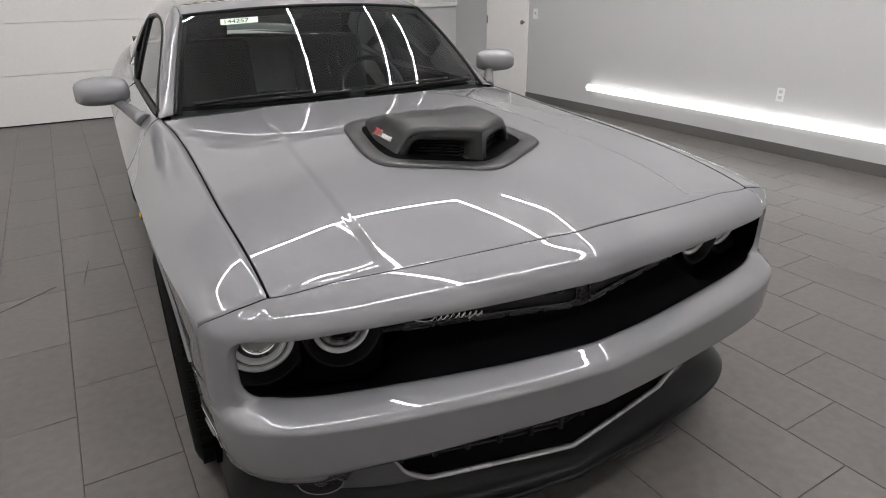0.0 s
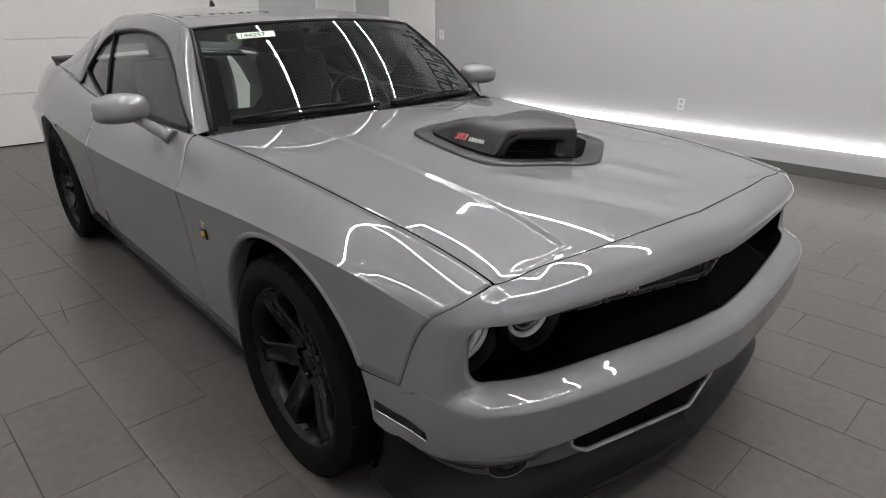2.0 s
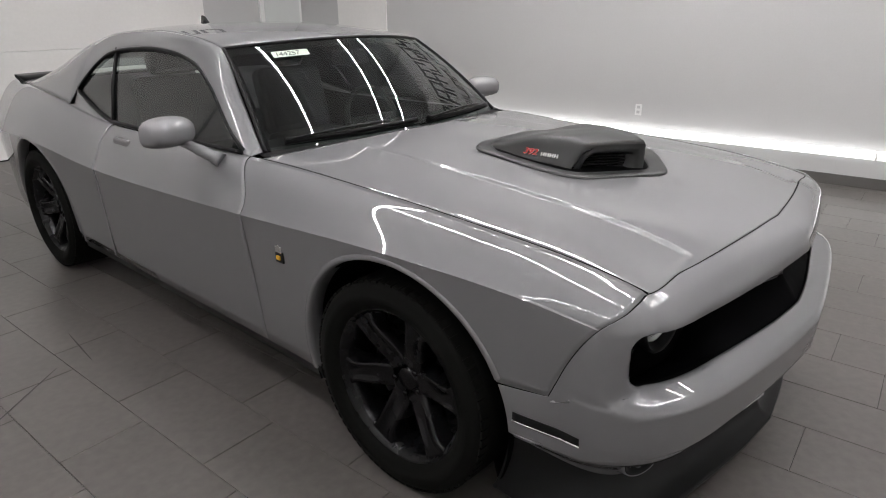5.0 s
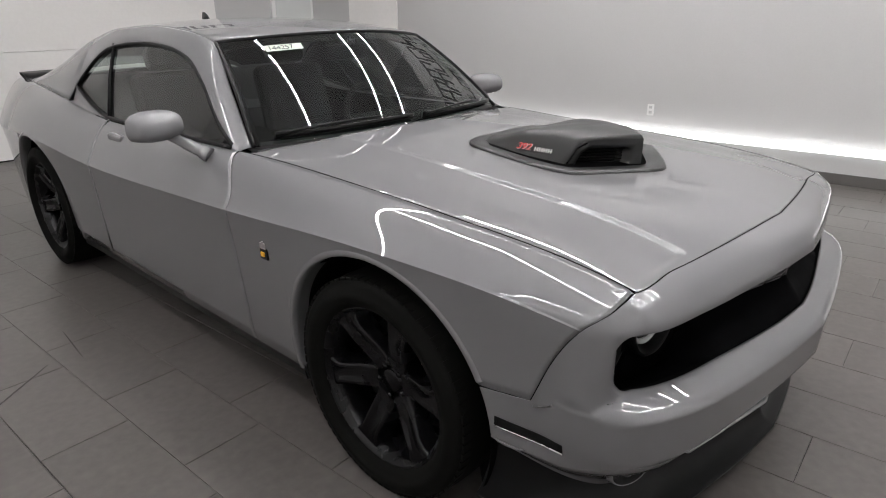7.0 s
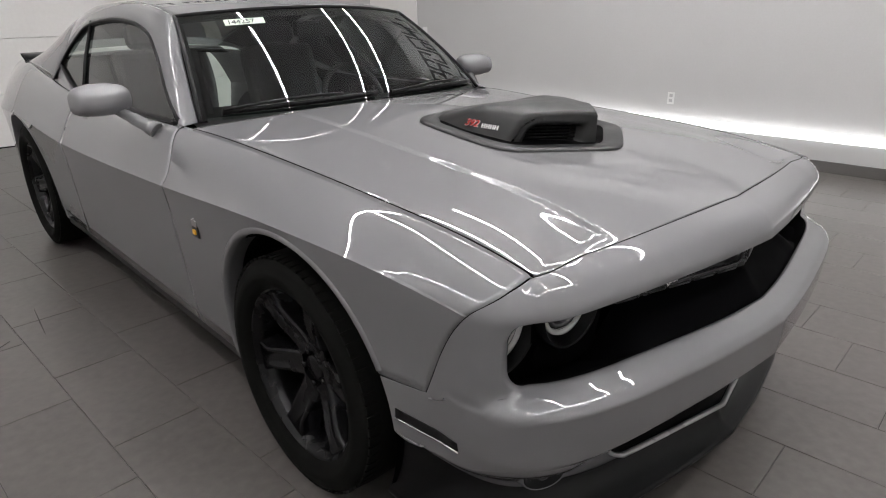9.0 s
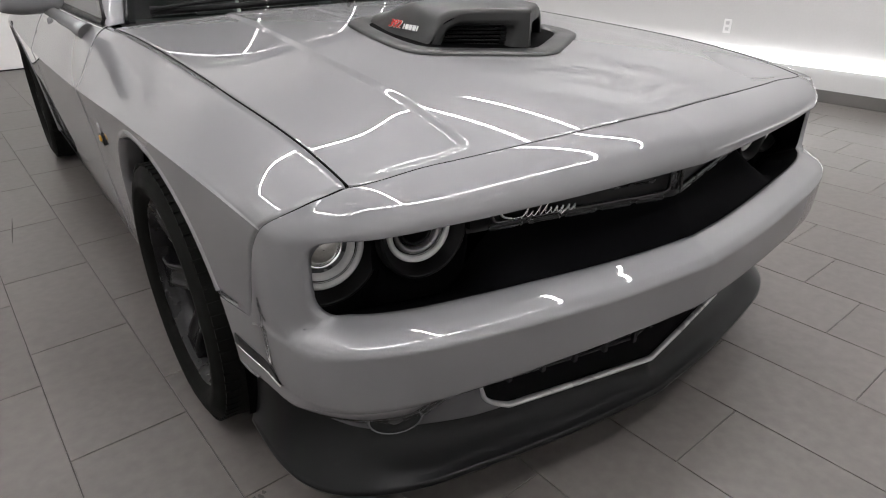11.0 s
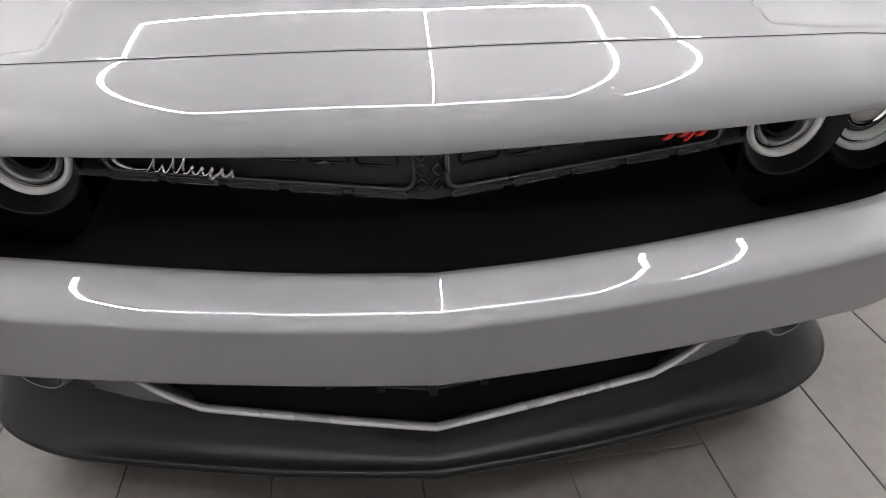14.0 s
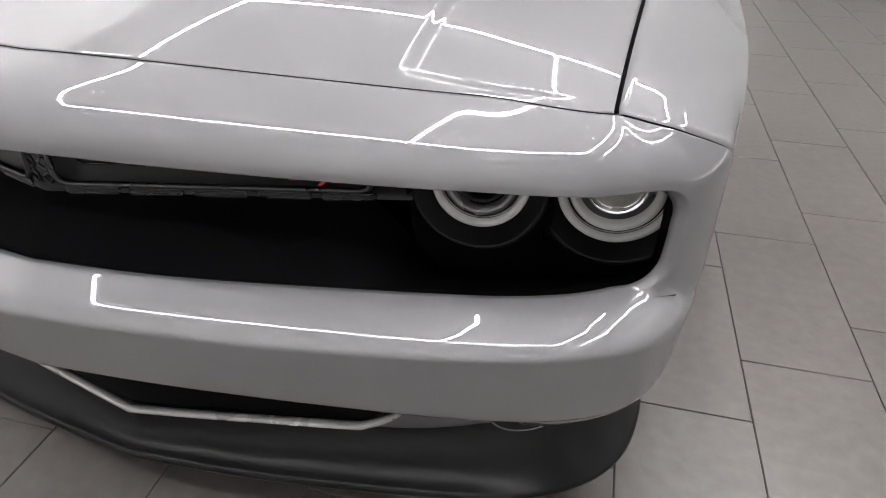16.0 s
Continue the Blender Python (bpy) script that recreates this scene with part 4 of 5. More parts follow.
p_fog, q_fog = chin_point(W_FOG, 0.86), chin_point(W_FOG, 0.70)
for sx in (-1, 1):
    m = Matrix.Translation((sx * p_fog.x, p_fog.y - 0.014, p_fog.z + 0.026)) @ Vector((sx * 0.42, -1, 0.10)).to_track_quat("Z", "Y").to_matrix().to_4x4() @ Matrix.Diagonal((1.30, 0.84, 1, 1))
    fog = part("fog_lamp", lathe([(0.0425, -0.02), (0.043, 0.004), (0.040, 0.006), (0.033, -0.006), (0.024, -0.012), (0.0, -0.013)], 40, m=m), BLACK, car, "small round fog lamp in a black recess")
    part("bezel", lathe([(0.052, -0.024), (0.048, -0.004), (0.0455, 0.005), (0.0435, 0.006), (0.042, 0.003)], 40, m=m), PAINT, fog, "thin silver rim of the recess")
    m2 = m @ Matrix.Translation((0, 0.004, 0)) @ Matrix.Diagonal((0.72, 1.1, 1, 1))
    part("bulb_cup", lathe([(0.022, -0.010), (0.021, 0.002), (0.017, 0.003), (0.012, -0.004), (0.0, -0.003)], 28, m=m2), MATTE, fog)

# ---- grille panel, headlamps ----
def grille_y(x):
    return 0.132 + 0.255 * abs(x)


RINGM = material("ring_plastic", (0.58, 0.58, 0.57), 0.16, vary=0.06, coat=0.6)
BOWL = material("lamp_bowl", (0.20, 0.20, 0.205), 0.25, 0.6, vary=0.08)
DOME = material("lamp_dome", (0.52, 0.50, 0.46), 0.12, 0.3, coat=0.8, vary=0.15, scale=30)
GRILLE = material("grille_plastic", (0.010, 0.010, 0.0105), 0.40, spec=0.22, vary=0.10)
FRAME = material("frame_plastic", (0.010, 0.010, 0.0105), 0.28, spec=0.7, vary=0.10)
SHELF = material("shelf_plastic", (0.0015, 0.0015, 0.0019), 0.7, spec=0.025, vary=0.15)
GZ = 0.692
rows = [[Vector((x, grille_y(x) + 0.035, 0.84)), Vector((x, grille_y(x) + 0.022, 0.79)), Vector((x, grille_y(x) + 0.022, 0.712)), Vector((x, grille_y(x) + 0.004, 0.704)), Vector((x, grille_y(x), GZ))] for x in steps(-0.505, 0.505, 61)]
grille = part("grille", sheet(rows, (0, -1, 0)), GRILLE, car, "black grille panel between the headlamps")
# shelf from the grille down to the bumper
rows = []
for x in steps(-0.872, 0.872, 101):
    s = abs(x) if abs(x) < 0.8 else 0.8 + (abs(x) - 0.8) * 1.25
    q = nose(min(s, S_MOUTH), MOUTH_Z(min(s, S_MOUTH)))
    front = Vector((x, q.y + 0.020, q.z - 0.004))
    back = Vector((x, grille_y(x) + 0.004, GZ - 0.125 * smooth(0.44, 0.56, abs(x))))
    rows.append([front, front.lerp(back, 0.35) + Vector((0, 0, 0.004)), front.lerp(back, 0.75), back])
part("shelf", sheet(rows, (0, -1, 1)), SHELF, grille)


def bore(sx, x0, x1, cx, cz, r):
    """A cell of the lamp panel with a round hole."""
    z0, z1, n = 0.555, 0.812, 56
    a_, b_ = [], []
    for k in range(n):
        a = 2 * math.pi * (k + 0.5) / n
        ca, sa = math.cos(a), math.sin(a)
        m_ = max(abs(ca), abs(sa))
        px, pz = (x0 + x1) / 2 + (x1 - x0) / 2 * ca / m_, (z0 + z1) / 2 + (z1 - z0) / 2 * sa / m_
        a_.append(Vector((sx * px, grille_y(px) + 0.005, pz)))
        qx = cx + r * ca
        b_.append(Vector((sx * qx, grille_y(qx) + 0.002, cz + r * sa)))
    return sheet([a_, b_, [p + Vector((0, 0.05, 0)) for p in b_]], (0, -1, 0), close=True)


def lamp(sx, x, r, cz, projector):
    y = grille_y(x) + 0.016
    m = Matrix.Translation((sx * x, y, cz)) @ Vector((sx * 0.10, -1, 0.03)).to_track_quat("Z", "Y").to_matrix().to_4x4()
    housing = part("headlamp", lathe([(r + 0.031, -0.020), (r + 0.030, 0.018), (r + 0.025, 0.024), (r + 0.021, 0.020), (r + 0.012, 0.004), (r + 0.003, -0.006), (r, -0.03), (0.001, -0.06)], 64, m=m), BLACK, car,
                   "round headlamp with a bright ring behind a clear lens")
    part("light_ring", lathe([(r + 0.001, -0.03), (r + 0.005, -0.006), (r + 0.002, 0.002), (r - 0.006, 0.001), (r - 0.009, -0.010)], 64, m=m), RINGM, housing, "translucent white light ring")
    part("dark_groove", lathe([(r - 0.008, -0.006), (r - 0.010, -0.016), (r - 0.0125, -0.008)], 64, m=m), BLACK, housing)
    part("chrome_ring", lathe([(r - 0.012, -0.010), (r - 0.015, -0.002), (r - 0.023, -0.008), (r - 0.026, -0.016)], 64, m=m), RINGM if projector else BOWL, housing, "bright inner ring")
    part("reflector", lathe([(r - 0.025, -0.015), (r * 0.56, -0.034), (r * 0.54, -0.036), (r * 0.5, -0.036)], 64, m=m), BOWL if projector else DULL, housing)
    part("projector_rim", lathe([(r * 0.56, -0.036), (r * 0.55, -0.012), (r * 0.51, -0.010), (r * 0.46, -0.024)], 64, m=m), CHROME if projector else BLACK, housing)
    part("projector", lathe([(r * 0.48, -0.026), (r * 0.44, -0.012), (r * 0.33, -0.003), (r * 0.18, 0.002), (0.001, 0.004)], 40, m=m), DOME if projector else VOID, housing)


for sx in (-1, 1):
    for x0, x1, cx, r, cz, proj in ((0.505, 0.695, 0.592, 0.066, 0.712, False), (0.695, 0.866, 0.778, 0.080, 0.706, True)):
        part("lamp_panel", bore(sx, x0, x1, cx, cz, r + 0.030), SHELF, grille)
        lamp(sx, cx, r, cz, proj)
    # framed inset with rows of slots
    def gp(x, z, out=0.0):
        return Vector((sx * x, grille_y(x) - 0.002 - out, z))
    xa, xb2, za, zb2, r = 0.022, 0.452, 0.706, 0.81, 0.014
    loop = [(xa, zb2), (xa, za + r), (xa + r * 0.3, za + r * 0.3), (xa + r, za)] + [(x, za) for x in steps(xa + 0.05, xb2 - 0.05, 8)] + [(xb2 - r, za), (xb2 - r * 0.3, za + r * 0.3), (xb2, za + r), (xb2, zb2)]
    part("inset_frame", tube([gp(x, z) for x, z in loop], 0.0045, 8), FRAME, grille)
    def slot(x0, x1, z0, z1, back):
        q = (z1 - z0) * 0.35
        pts = [(x0 + q, z0), (x1 - q, z0), (x1, z0 + q), (x1, z1 - q), (x1 - q, z1), (x0 + q, z1), (x0, z1 - q), (x0, z0 + q)]
        pts = [gp(x, z, -back) for x, z in pts]
        part("slot", tube(pts + pts[:2], 0.0024, 6), FRAME, grille)
    for zr in (0.736, 0.757, 0.778):
        for k in range(6):
            slot(0.042 + 0.066 * k, 0.042 + 0.066 * k + 0.056, zr - 0.0075, zr + 0.0075, 0.020)
    for k in range(5):
        slot(0.030 + 0.088 * k, 0.030 + 0.088 * k + 0.074, 0.6905, 0.6995, 0.003)
    for k in range(3):
        slot(0.004, 0.018, 0.706 + 0.022 * k, 0.722 + 0.022 * k, 0.003)

# ---- hood scoop ----
scoop = new("hood_scoop")
scoop.parent = car
scoop["label"] = "matte black shaker scoop through the hood"


def loop_at(pts, z=None):
    return [Vector((x, y, hood_point(x, y).z if z is None else z)) for x, y in pts]


def octo(k, dy=0.0):
    """The scoop bezel's outline, a vee in front; k shrinks it."""
    c = (0.0, 0.92)
    half = [(0.0, 0.548), (0.05, 0.562), (0.248, 0.690), (0.287, 0.728), (0.304, 0.79), (0.300, 0.90), (0.262, 1.14), (0.240, 1.195), (0.19, 1.235), (0.10, 1.245), (0.0, 1.245)]
    base = half + [(-x, y) for x, y in half[-2:0:-1]]
    for _ in range(2):
        cut = []
        for (x, y), (nx, ny) in zip(base, base[1:] + base[:1]):
            cut += [(0.8 * x + 0.2 * nx, 0.8 * y + 0.2 * ny), (0.2 * x + 0.8 * nx, 0.2 * y + 0.8 * ny)]
        base = cut
    out = []
    for i, (x, y) in enumerate(base):
        nx, ny = base[(i + 1) % len(base)]
        for f in (0.0, 0.5):
            px, py = x + (nx - x) * f, y + (ny - y) * f
            out.append((px * k, c[1] + (py - c[1]) * k + dy))
    return out


def up(loop, h):
    return [p + Vector((0, 0, h)) for p in loop]


outer = octo(1.0)
bm = sheet([up(loop_at(octo(1.0)), 0.001), up(loop_at(octo(0.995)), 0.006), up(loop_at(octo(0.97)), 0.009), up(loop_at(octo(0.83)), 0.007), up(loop_at(octo(0.81)), 0.004), up(loop_at(octo(0.80)), 0.001)], (0, 0, 1), close=True)
part("bezel", bm, MATTE, scoop)
# black sheet just above the uncut hood, for the shaded gap round the shell
part("well", sheet([up(loop_at(octo(k)), 0.0025) for k in (0.82, 0.74, 0.66, 0.58, 0.5, 0.4, 0.3)], (0, 0, 1), close=True), VOID, scoop)
# the scoop's shell: it rises forward to a vee face with two openings
def scoop_section(q):
    foot = 0.212 - 0.03 * smooth(0.35, 1.0, q)
    top = 0.138 - 0.012 * q
    zt = 1.054 + 0.011 * smooth(0.0, 0.30, q) - 0.050 * smooth(0.42, 1.0, q)
    base = 0.945 + 0.03 * q
    knee = (top + 0.030, zt - 0.002)
    flank = [(foot + 0.010 + (top + 0.050 - foot - 0.010) * f, base + (zt - 0.034 - base) * f) for f in steps(0, 1, 7)]
    turn = [bez(flank[-1], (top + 0.040, zt - 0.012), knee, (top - 0.004, zt + 0.001), f) for f in steps(0, 1, 9)[1:]]
    return flank + turn + [(top * 0.6, zt + 0.004), (top * 0.3, zt + 0.005), (0.0, zt + 0.0055)]


def scoop_y(x, q):
    f = 0.640 + 0.80 * x
    return f + (1.175 - f) * q


rows = []
# the front edge rolls over into the face
for f in steps(1.0, 0.0, 7)[:-1]:
    a = f * math.pi / 2
    r = 0.016
    half = [Vector((x * (1 - 0.02 * f), scoop_y(x, 0.0) + r - r * math.sin(a) - 0.004, z - (r * (1 - math.cos(a))) * smooth(0.955, 1.02, z))) for x, z in scoop_section(0.0)]
    rows.append(half + [Vector((-p.x, p.y, p.z)) for p in half[-2::-1]])
for q in steps(0.03, 1, 36):
    sec = scoop_section(q)
    half = [Vector((x, scoop_y(x, q), z)) for x, z in sec]
    rows.append(half + [Vector((-p.x, p.y, p.z)) for p in half[-2::-1]])
back = [Vector((p.x * 0.92, 1.205, min(p.z, 0.985))) for p in rows[-1]]
part("shell", sheet(rows + [back], (0, 0, 1)), MATTE, scoop)


def face_point(sx, u, v):
    """The scoop's front face: u from the middle outward, v upward."""
    a, b = Vector((0, 0.634, 0.935)), Vector((0, 0.629, 1.046))
    c, d = Vector((0.182, 0.774, 1.012)), Vector((0.221, 0.810, 0.935))
    p = a.lerp(d, u).lerp(b.lerp(c, u), v)
    p.y += 0.004 * v
    p.z += v * (1.046 - 0.032 * smooth(0.72, 1.06, u) - (1.046 - 0.034 * u))
    return Vector((sx * p.x, p.y, p.z))


for sx in (-1, 1):
    n = 48
    ring_in, ring_out = [], []
    for k in range(n):
        a = 2 * math.pi * k / n
        ca, sa = math.cos(a), math.sin(a)
        e = 0.32
        ring_in.append((0.51 + 0.375 * math.copysign(abs(ca)**e, ca), 0.475 + 0.285 * math.copysign(abs(sa)**e, sa)))
        m_ = max(abs(ca), abs(sa))
        ring_out.append((0.5 + 0.5 * ca / m_, 0.5 + 0.5 * sa / m_))
    loops = [[face_point(sx, u, v) for u, v in ring_out]]
    loops.append([face_point(sx, u + (ru - u) * 0.5, v + (rv - v) * 0.5) for (u, v), (ru, rv) in zip(ring_out, ring_in)])
    loops.append([face_point(sx, u, v) for u, v in ring_in])
    loops.append([face_point(sx, 0.51 + (u - 0.51) * 0.96, 0.475 + (v - 0.475) * 0.94) + Vector((0, 0.006, 0)) for u, v in ring_in])
    loops.append([face_point(sx, 0.51 + (u - 0.51) * 0.95, 0.475 + (v - 0.475) * 0.92) + Vector((0, 0.055, 0)) for u, v in ring_in])
    face = part("face", sheet(loops, (0, -1, 0), close=True), MATTE, scoop)
    bm = bmesh.new()
    bm.faces.new([bm.verts.new(p) for p in loops[-1]])
    part("duct", bm, VOID, face)
    for v in (0.27, 0.36, 0.45, 0.54, 0.63, 0.71):
        part("mesh_bar", tube([face_point(sx, u, v) + Vector((0, 0.035, 0)) for u in steps(0.14, 0.86, 8)], 0.003, 6), BLACK, face)

# ---- wheels ----
def wheel_spoke(m, bm):
    """One broad tapering spoke along +x, face towards +z."""
    rows = []
    for t in steps(0, 1, 15):
        r = 0.055 + 0.192 * t
        w = 0.040 - 0.004 * smooth(0.0, 0.8, t) + 0.016 * smooth(0.80, 1.0, t)
        top = 0.056 + 0.040 * smooth(0.0, 0.9, t)
        d = 0.005 * smooth(0.25, 0.45, t) * (1 - smooth(0.86, 0.98, t))
        sec = [(-w - 0.014, top - 0.060), (-w - 0.003, top - 0.012), (-w, top - 0.004), (-w + 0.004, top), (-w * 0.62, top), (-w * 0.52, top - d), (w * 0.52, top - d), (w * 0.62, top), (w - 0.004, top), (w, top - 0.004), (w + 0.003, top - 0.012), (w + 0.014, top - 0.060)]
        rows.append([m @ Vector((r, y, z)) for y, z in sec])
    sheet(rows, bm=bm)


def wheel_at(sx, y):
    """Wheel with its outer face at local +z, turned to face sideways."""
    w = thing("wheel", "black six-spoke alloy wheel with low-profile tyre", "wheel")
    w.parent = car
    m = Matrix.Translation((sx * 0.812, y, HUB_Z)) @ Vector((sx, 0, 0)).to_track_quat("Z", "Y").to_matrix().to_4x4() @ Matrix.Rotation(radians(10), 4, "Z")
    tyre = part("tyre", lathe([(0.262, -0.12), (0.30, -0.137), (0.335, -0.132), (0.357, -0.112), (0.364, -0.06), (0.365, 0.0), (0.364, 0.06), (0.357, 0.112), (0.349, 0.124), (0.335, 0.132), (0.318, 0.1365),
                                   (0.316, 0.138), (0.300, 0.138), (0.298, 0.1365), (0.285, 0.133), (0.272, 0.124), (0.264, 0.112), (0.258, 0.10)], 96, m=m), RUBBER, w, "black low-profile tyre")
    bm = bmesh.new()
    for k in range(72):
        a = 2 * math.pi * k / 72
        for z0, z1 in ((0.070, 0.122), (-0.122, -0.070)):
            q = m @ Matrix.Rotation(a, 4, "Z")
            box(bm, (0.3535, -0.0115, z0), (0.3653 if z1 < 0.12 else 0.3605, 0.0115, z1), turn=q)
    tagged(part("tread", bm, RUBBER, tyre), kind="stuff")
    rim = part("rim", lathe([(0.245, -0.11), (0.235, -0.02), (0.238, 0.05), (0.243, 0.088), (0.248, 0.094), (0.251, 0.098), (0.257, 0.108), (0.262, 0.112), (0.266, 0.112), (0.267, 0.106), (0.264, 0.098)], 96, m=m), RIM, w)
    for k in range(6):
        b2 = bmesh.new()
        wheel_spoke(m @ Matrix.Rotation(2 * math.pi * k / 6, 4, "Z"), b2)
        bmesh.ops.recalc_face_normals(b2, faces=b2.faces)
        part("spoke", b2, RIM, rim)
    part("hub", lathe([(0.082, -0.02), (0.080, 0.045), (0.074, 0.052), (0.066, 0.052), (0.060, 0.044), (0.042, 0.042), (0.040, 0.052), (0.036, 0.055), (0.0, 0.056)], 48, m=m), RIM, rim, "hub with centre cap")
    for k in range(5):
        a = 2 * math.pi * (k + 0.5) / 5
        q = m @ Matrix.Translation((0.0545 * math.cos(a), 0.0545 * math.sin(a), 0.04))
        part("lug_nut", lathe([(0.011, 0.0), (0.011, 0.014), (0.009, 0.019), (0.0, 0.020)], 6, m=q), RIM, rim)
    disc = part("brake_disc", lathe([(0.19, -0.035), (0.19, -0.028), (0.10, -0.028), (0.09, -0.01), (0.0, -0.01)], 64, m=m), STEEL, w, "grey steel brake disc")
    bm = bmesh.new()
    rows = []
    for a in steps(radians(-28), radians(28), 14):
        q = m @ Matrix.Rotation(-radians(10), 4, "Z") @ Matrix.Rotation(radians(180) if sx < 0 else 0.0, 4, "Z")
        # the caliper sits behind the axle
        yaw = Matrix.Rotation(a + (radians(15)), 4, "Z")
        rows.append([q @ yaw @ Vector((r, 0, z)) for r, z in ((0.125, -0.05), (0.125, -0.005), (0.135, 0.004), (0.185, 0.004), (0.205, -0.006), (0.208, -0.05))])
    sheet(rows, bm=bm)
    bmesh.ops.recalc_face_normals(bm, faces=bm.faces)
    part("caliper", bm, MATTE, w, "dark grey brake caliper")
    return w


for sx in (-1, 1):
    for y in (HUB_F, HUB_R):
        wheel_at(sx, y)

# ---- door mirrors ----
def mirror(sx):
    m = Matrix.Translation((sx * 0.992, 2.125, 1.047)) @ Matrix.Rotation(radians(-sx * 14), 4, "Z")
    rows = []
    for t in steps(0, 1, 17):
        a = math.pi * t
        row = []
        r = math.sin(a)**0.42 if 0 < t < 1 else 0.0
        x = -0.105 * math.cos(a)
        for k in range(32):
            b = 2 * math.pi * k / 32
            cb, sb = math.cos(b), math.sin(b)
            yy = (-0.088 if cb < 0 else 0.030) * abs(cb)**0.75 * r
            zz = (0.066 if sb > 0 else 0.052) * math.copysign(abs(sb)**0.8, sb) * r
            row.append(m @ Vector((sx * x, yy, zz + 0.006 * sx * 0)))
        rows.append(row)
    bm = sheet(rows, close=True)
    bmesh.ops.remove_doubles(bm, verts=bm.verts, dist=1e-5)
    bmesh.ops.recalc_face_normals(bm, faces=bm.faces)
    mir = part("door_mirror", bm, PAINT, car, "silver door mirror on a short arm")
    a, b = Vector((sx * 0.945, 2.10, 1.015)), Vector((sx * 0.855, 1.975, 0.940))
    part("mirror_arm", tube([a, a.lerp(b, 0.4), a.lerp(b, 0.42), a.lerp(b, 0.8), a.lerp(b, 0.82), b], [0.024, 0.025, 0.028, 0.030, 0.034, 0.036], 20, flat=0.8), PAINT, mir)
    rows = [[m @ Vector((sx * 0.082 * math.cos(q) * r, 0.031, 0.046 * math.sin(q) * r)) for q in [2 * math.pi * k / 28 for k in range(28)]] for r in (1.0, 0.01)]
    part("mirror_glass", sheet(rows, (0, 1, 0), close=True), CHROME, mir)


mirror(-1)
mirror(1)

# ---- door handles, marker lamps, fender emblems ----
for sx in (-1, 1):
    p = side(2.80, v_at(2.80, 0.905))
    bm = box(bmesh.new(), (sx * p.x - 0.006, 2.74, 0.888), (sx * p.x + 0.030, 2.90, 0.926), 0.012, 3)
    h = part("door_handle", bm, PAINT, car, "silver pull handle on the door")
    # raised black block stands for the shaded recess behind the handle
    bm = box(bmesh.new(), (sx * p.x - 0.008, 2.76, 0.858), (sx * p.x + 0.012, 2.90, 0.890), 0.003, 2)
    part("handle_cup", bm, SATIN, h)
    # marker lamp set into the bumper's flank
    rows = []
    ss = [s for s in steps(S_SIDE + 0.03, S_SIDE + 0.225, 12)]
    rows = [[nose(s, z) + plan_frame(s)[1] * 0.0025 for z in (0.450, 0.4525, 0.4735, 0.476)] for s in ss]
    rows = [[Vector((sx * q.x, q.y, q.z)) for q in row] for row in rows]
    mk = part("marker_lamp", sheet(rows, (sx, -0.3, 0)), BLACK, car, "narrow smoked side marker lamp", 0.003)
    path = [nose(s, 0.449) + plan_frame(s)[1] * 0.003 for s in ss]
    part("lamp_edge", tube([Vector((sx * q.x, q.y, q.z)) for q in path], 0.0022, 6), DULL, mk)
    # small winged emblem
    q = side(1.505, v_at(1.505, 0.696))
    e = part("fender_emblem", box(bmesh.new(), (sx * q.x - 0.004, 1.482, 0.662), (sx * q.x + 0.004, 1.527, 0.704), 0.003), BLACK, car, "small chrome and yellow fender emblem")
    part("emblem_disc", box(bmesh.new(), (sx * q.x - 0.003 + (0.006 if sx > 0 else -0.006), 1.495, 0.674), (sx * q.x + 0.003 + (0.006 if sx > 0 else -0.006), 1.516, 0.690), 0.002), YELLOW, e)
    bm = bmesh.new()
    for k, (dy, dz) in enumerate(((-0.012, 0.014), (0.0, 0.020), (0.012, 0.014))):
        box(bm, (sx * q.x - 0.006, 1.505 + dy - 0.0055, 0.700), (sx * q.x + 0.006, 1.505 + dy + 0.0055, 0.710 + dz), 0.002)
    part("emblem_wings", bm, CHROME, e)

# ---- wipers and cowl ----
rows = [[Vector((t * 0.76, 1.615 + 0.12 * t * t + d, z)) for d, z in ((0.0, 0.965), (0.05, 0.956), (0.10, 0.962), (0.16, 0.978))] for t in steps(-1, 1, 31)]
part("cowl", sheet(rows, (0, 0, 1)), BLACK, car, "black plastic cowl under the windscreen", 0.004)
for x0, x1 in ((-0.02, -0.66), (0.66, 0.04)):
    wip = new("wiper")
    wip.parent = car
    wip["label"] = "black windscreen wiper at rest"
    blade, arm = [], []
    for f in steps(0, 1, 16):
        x = x0 + (x1 - x0) * f
        t = x / 0.742
        sc = screen(t, 0.055 - 0.02 * f)
        blade.append(sc + Vector((0, -0.012, 0.012)))
        arm.append(sc + Vector((0, -0.02, 0.022 + 0.014 * math.sin(math.pi * f))))
    part("blade", tube(blade, 0.007, 6, flat=1.6), BLACK, wip)
    part("arm", tube(arm[4:], [0.006] * 11 + [0.012], 6), BLACK, wip)
# ---- badges and labels ----
def text_mesh(body, size, depth, m, mat, name, parent, shear=0.0, squeeze=1.0):
    """Raised characters as one mesh."""
    cu = bpy.data.curves.new(name, "FONT")
    cu.body, cu.size, cu.extrude, cu.shear, cu.space_character = body, size, depth, shear, 0.95
    ob = new(name, cu)
    dg = bpy.context.evaluated_depsgraph_get()
    me = bpy.data.meshes.new_from_object(ob.evaluated_get(dg))
    bpy.data.objects.remove(ob)
    me.transform(m @ Matrix.Diagonal((squeeze, 1, 1, 1)))
    me.materials.clear()
    me.materials.append(mat)
    out = new(name, me)
    out.parent = parent
    return out


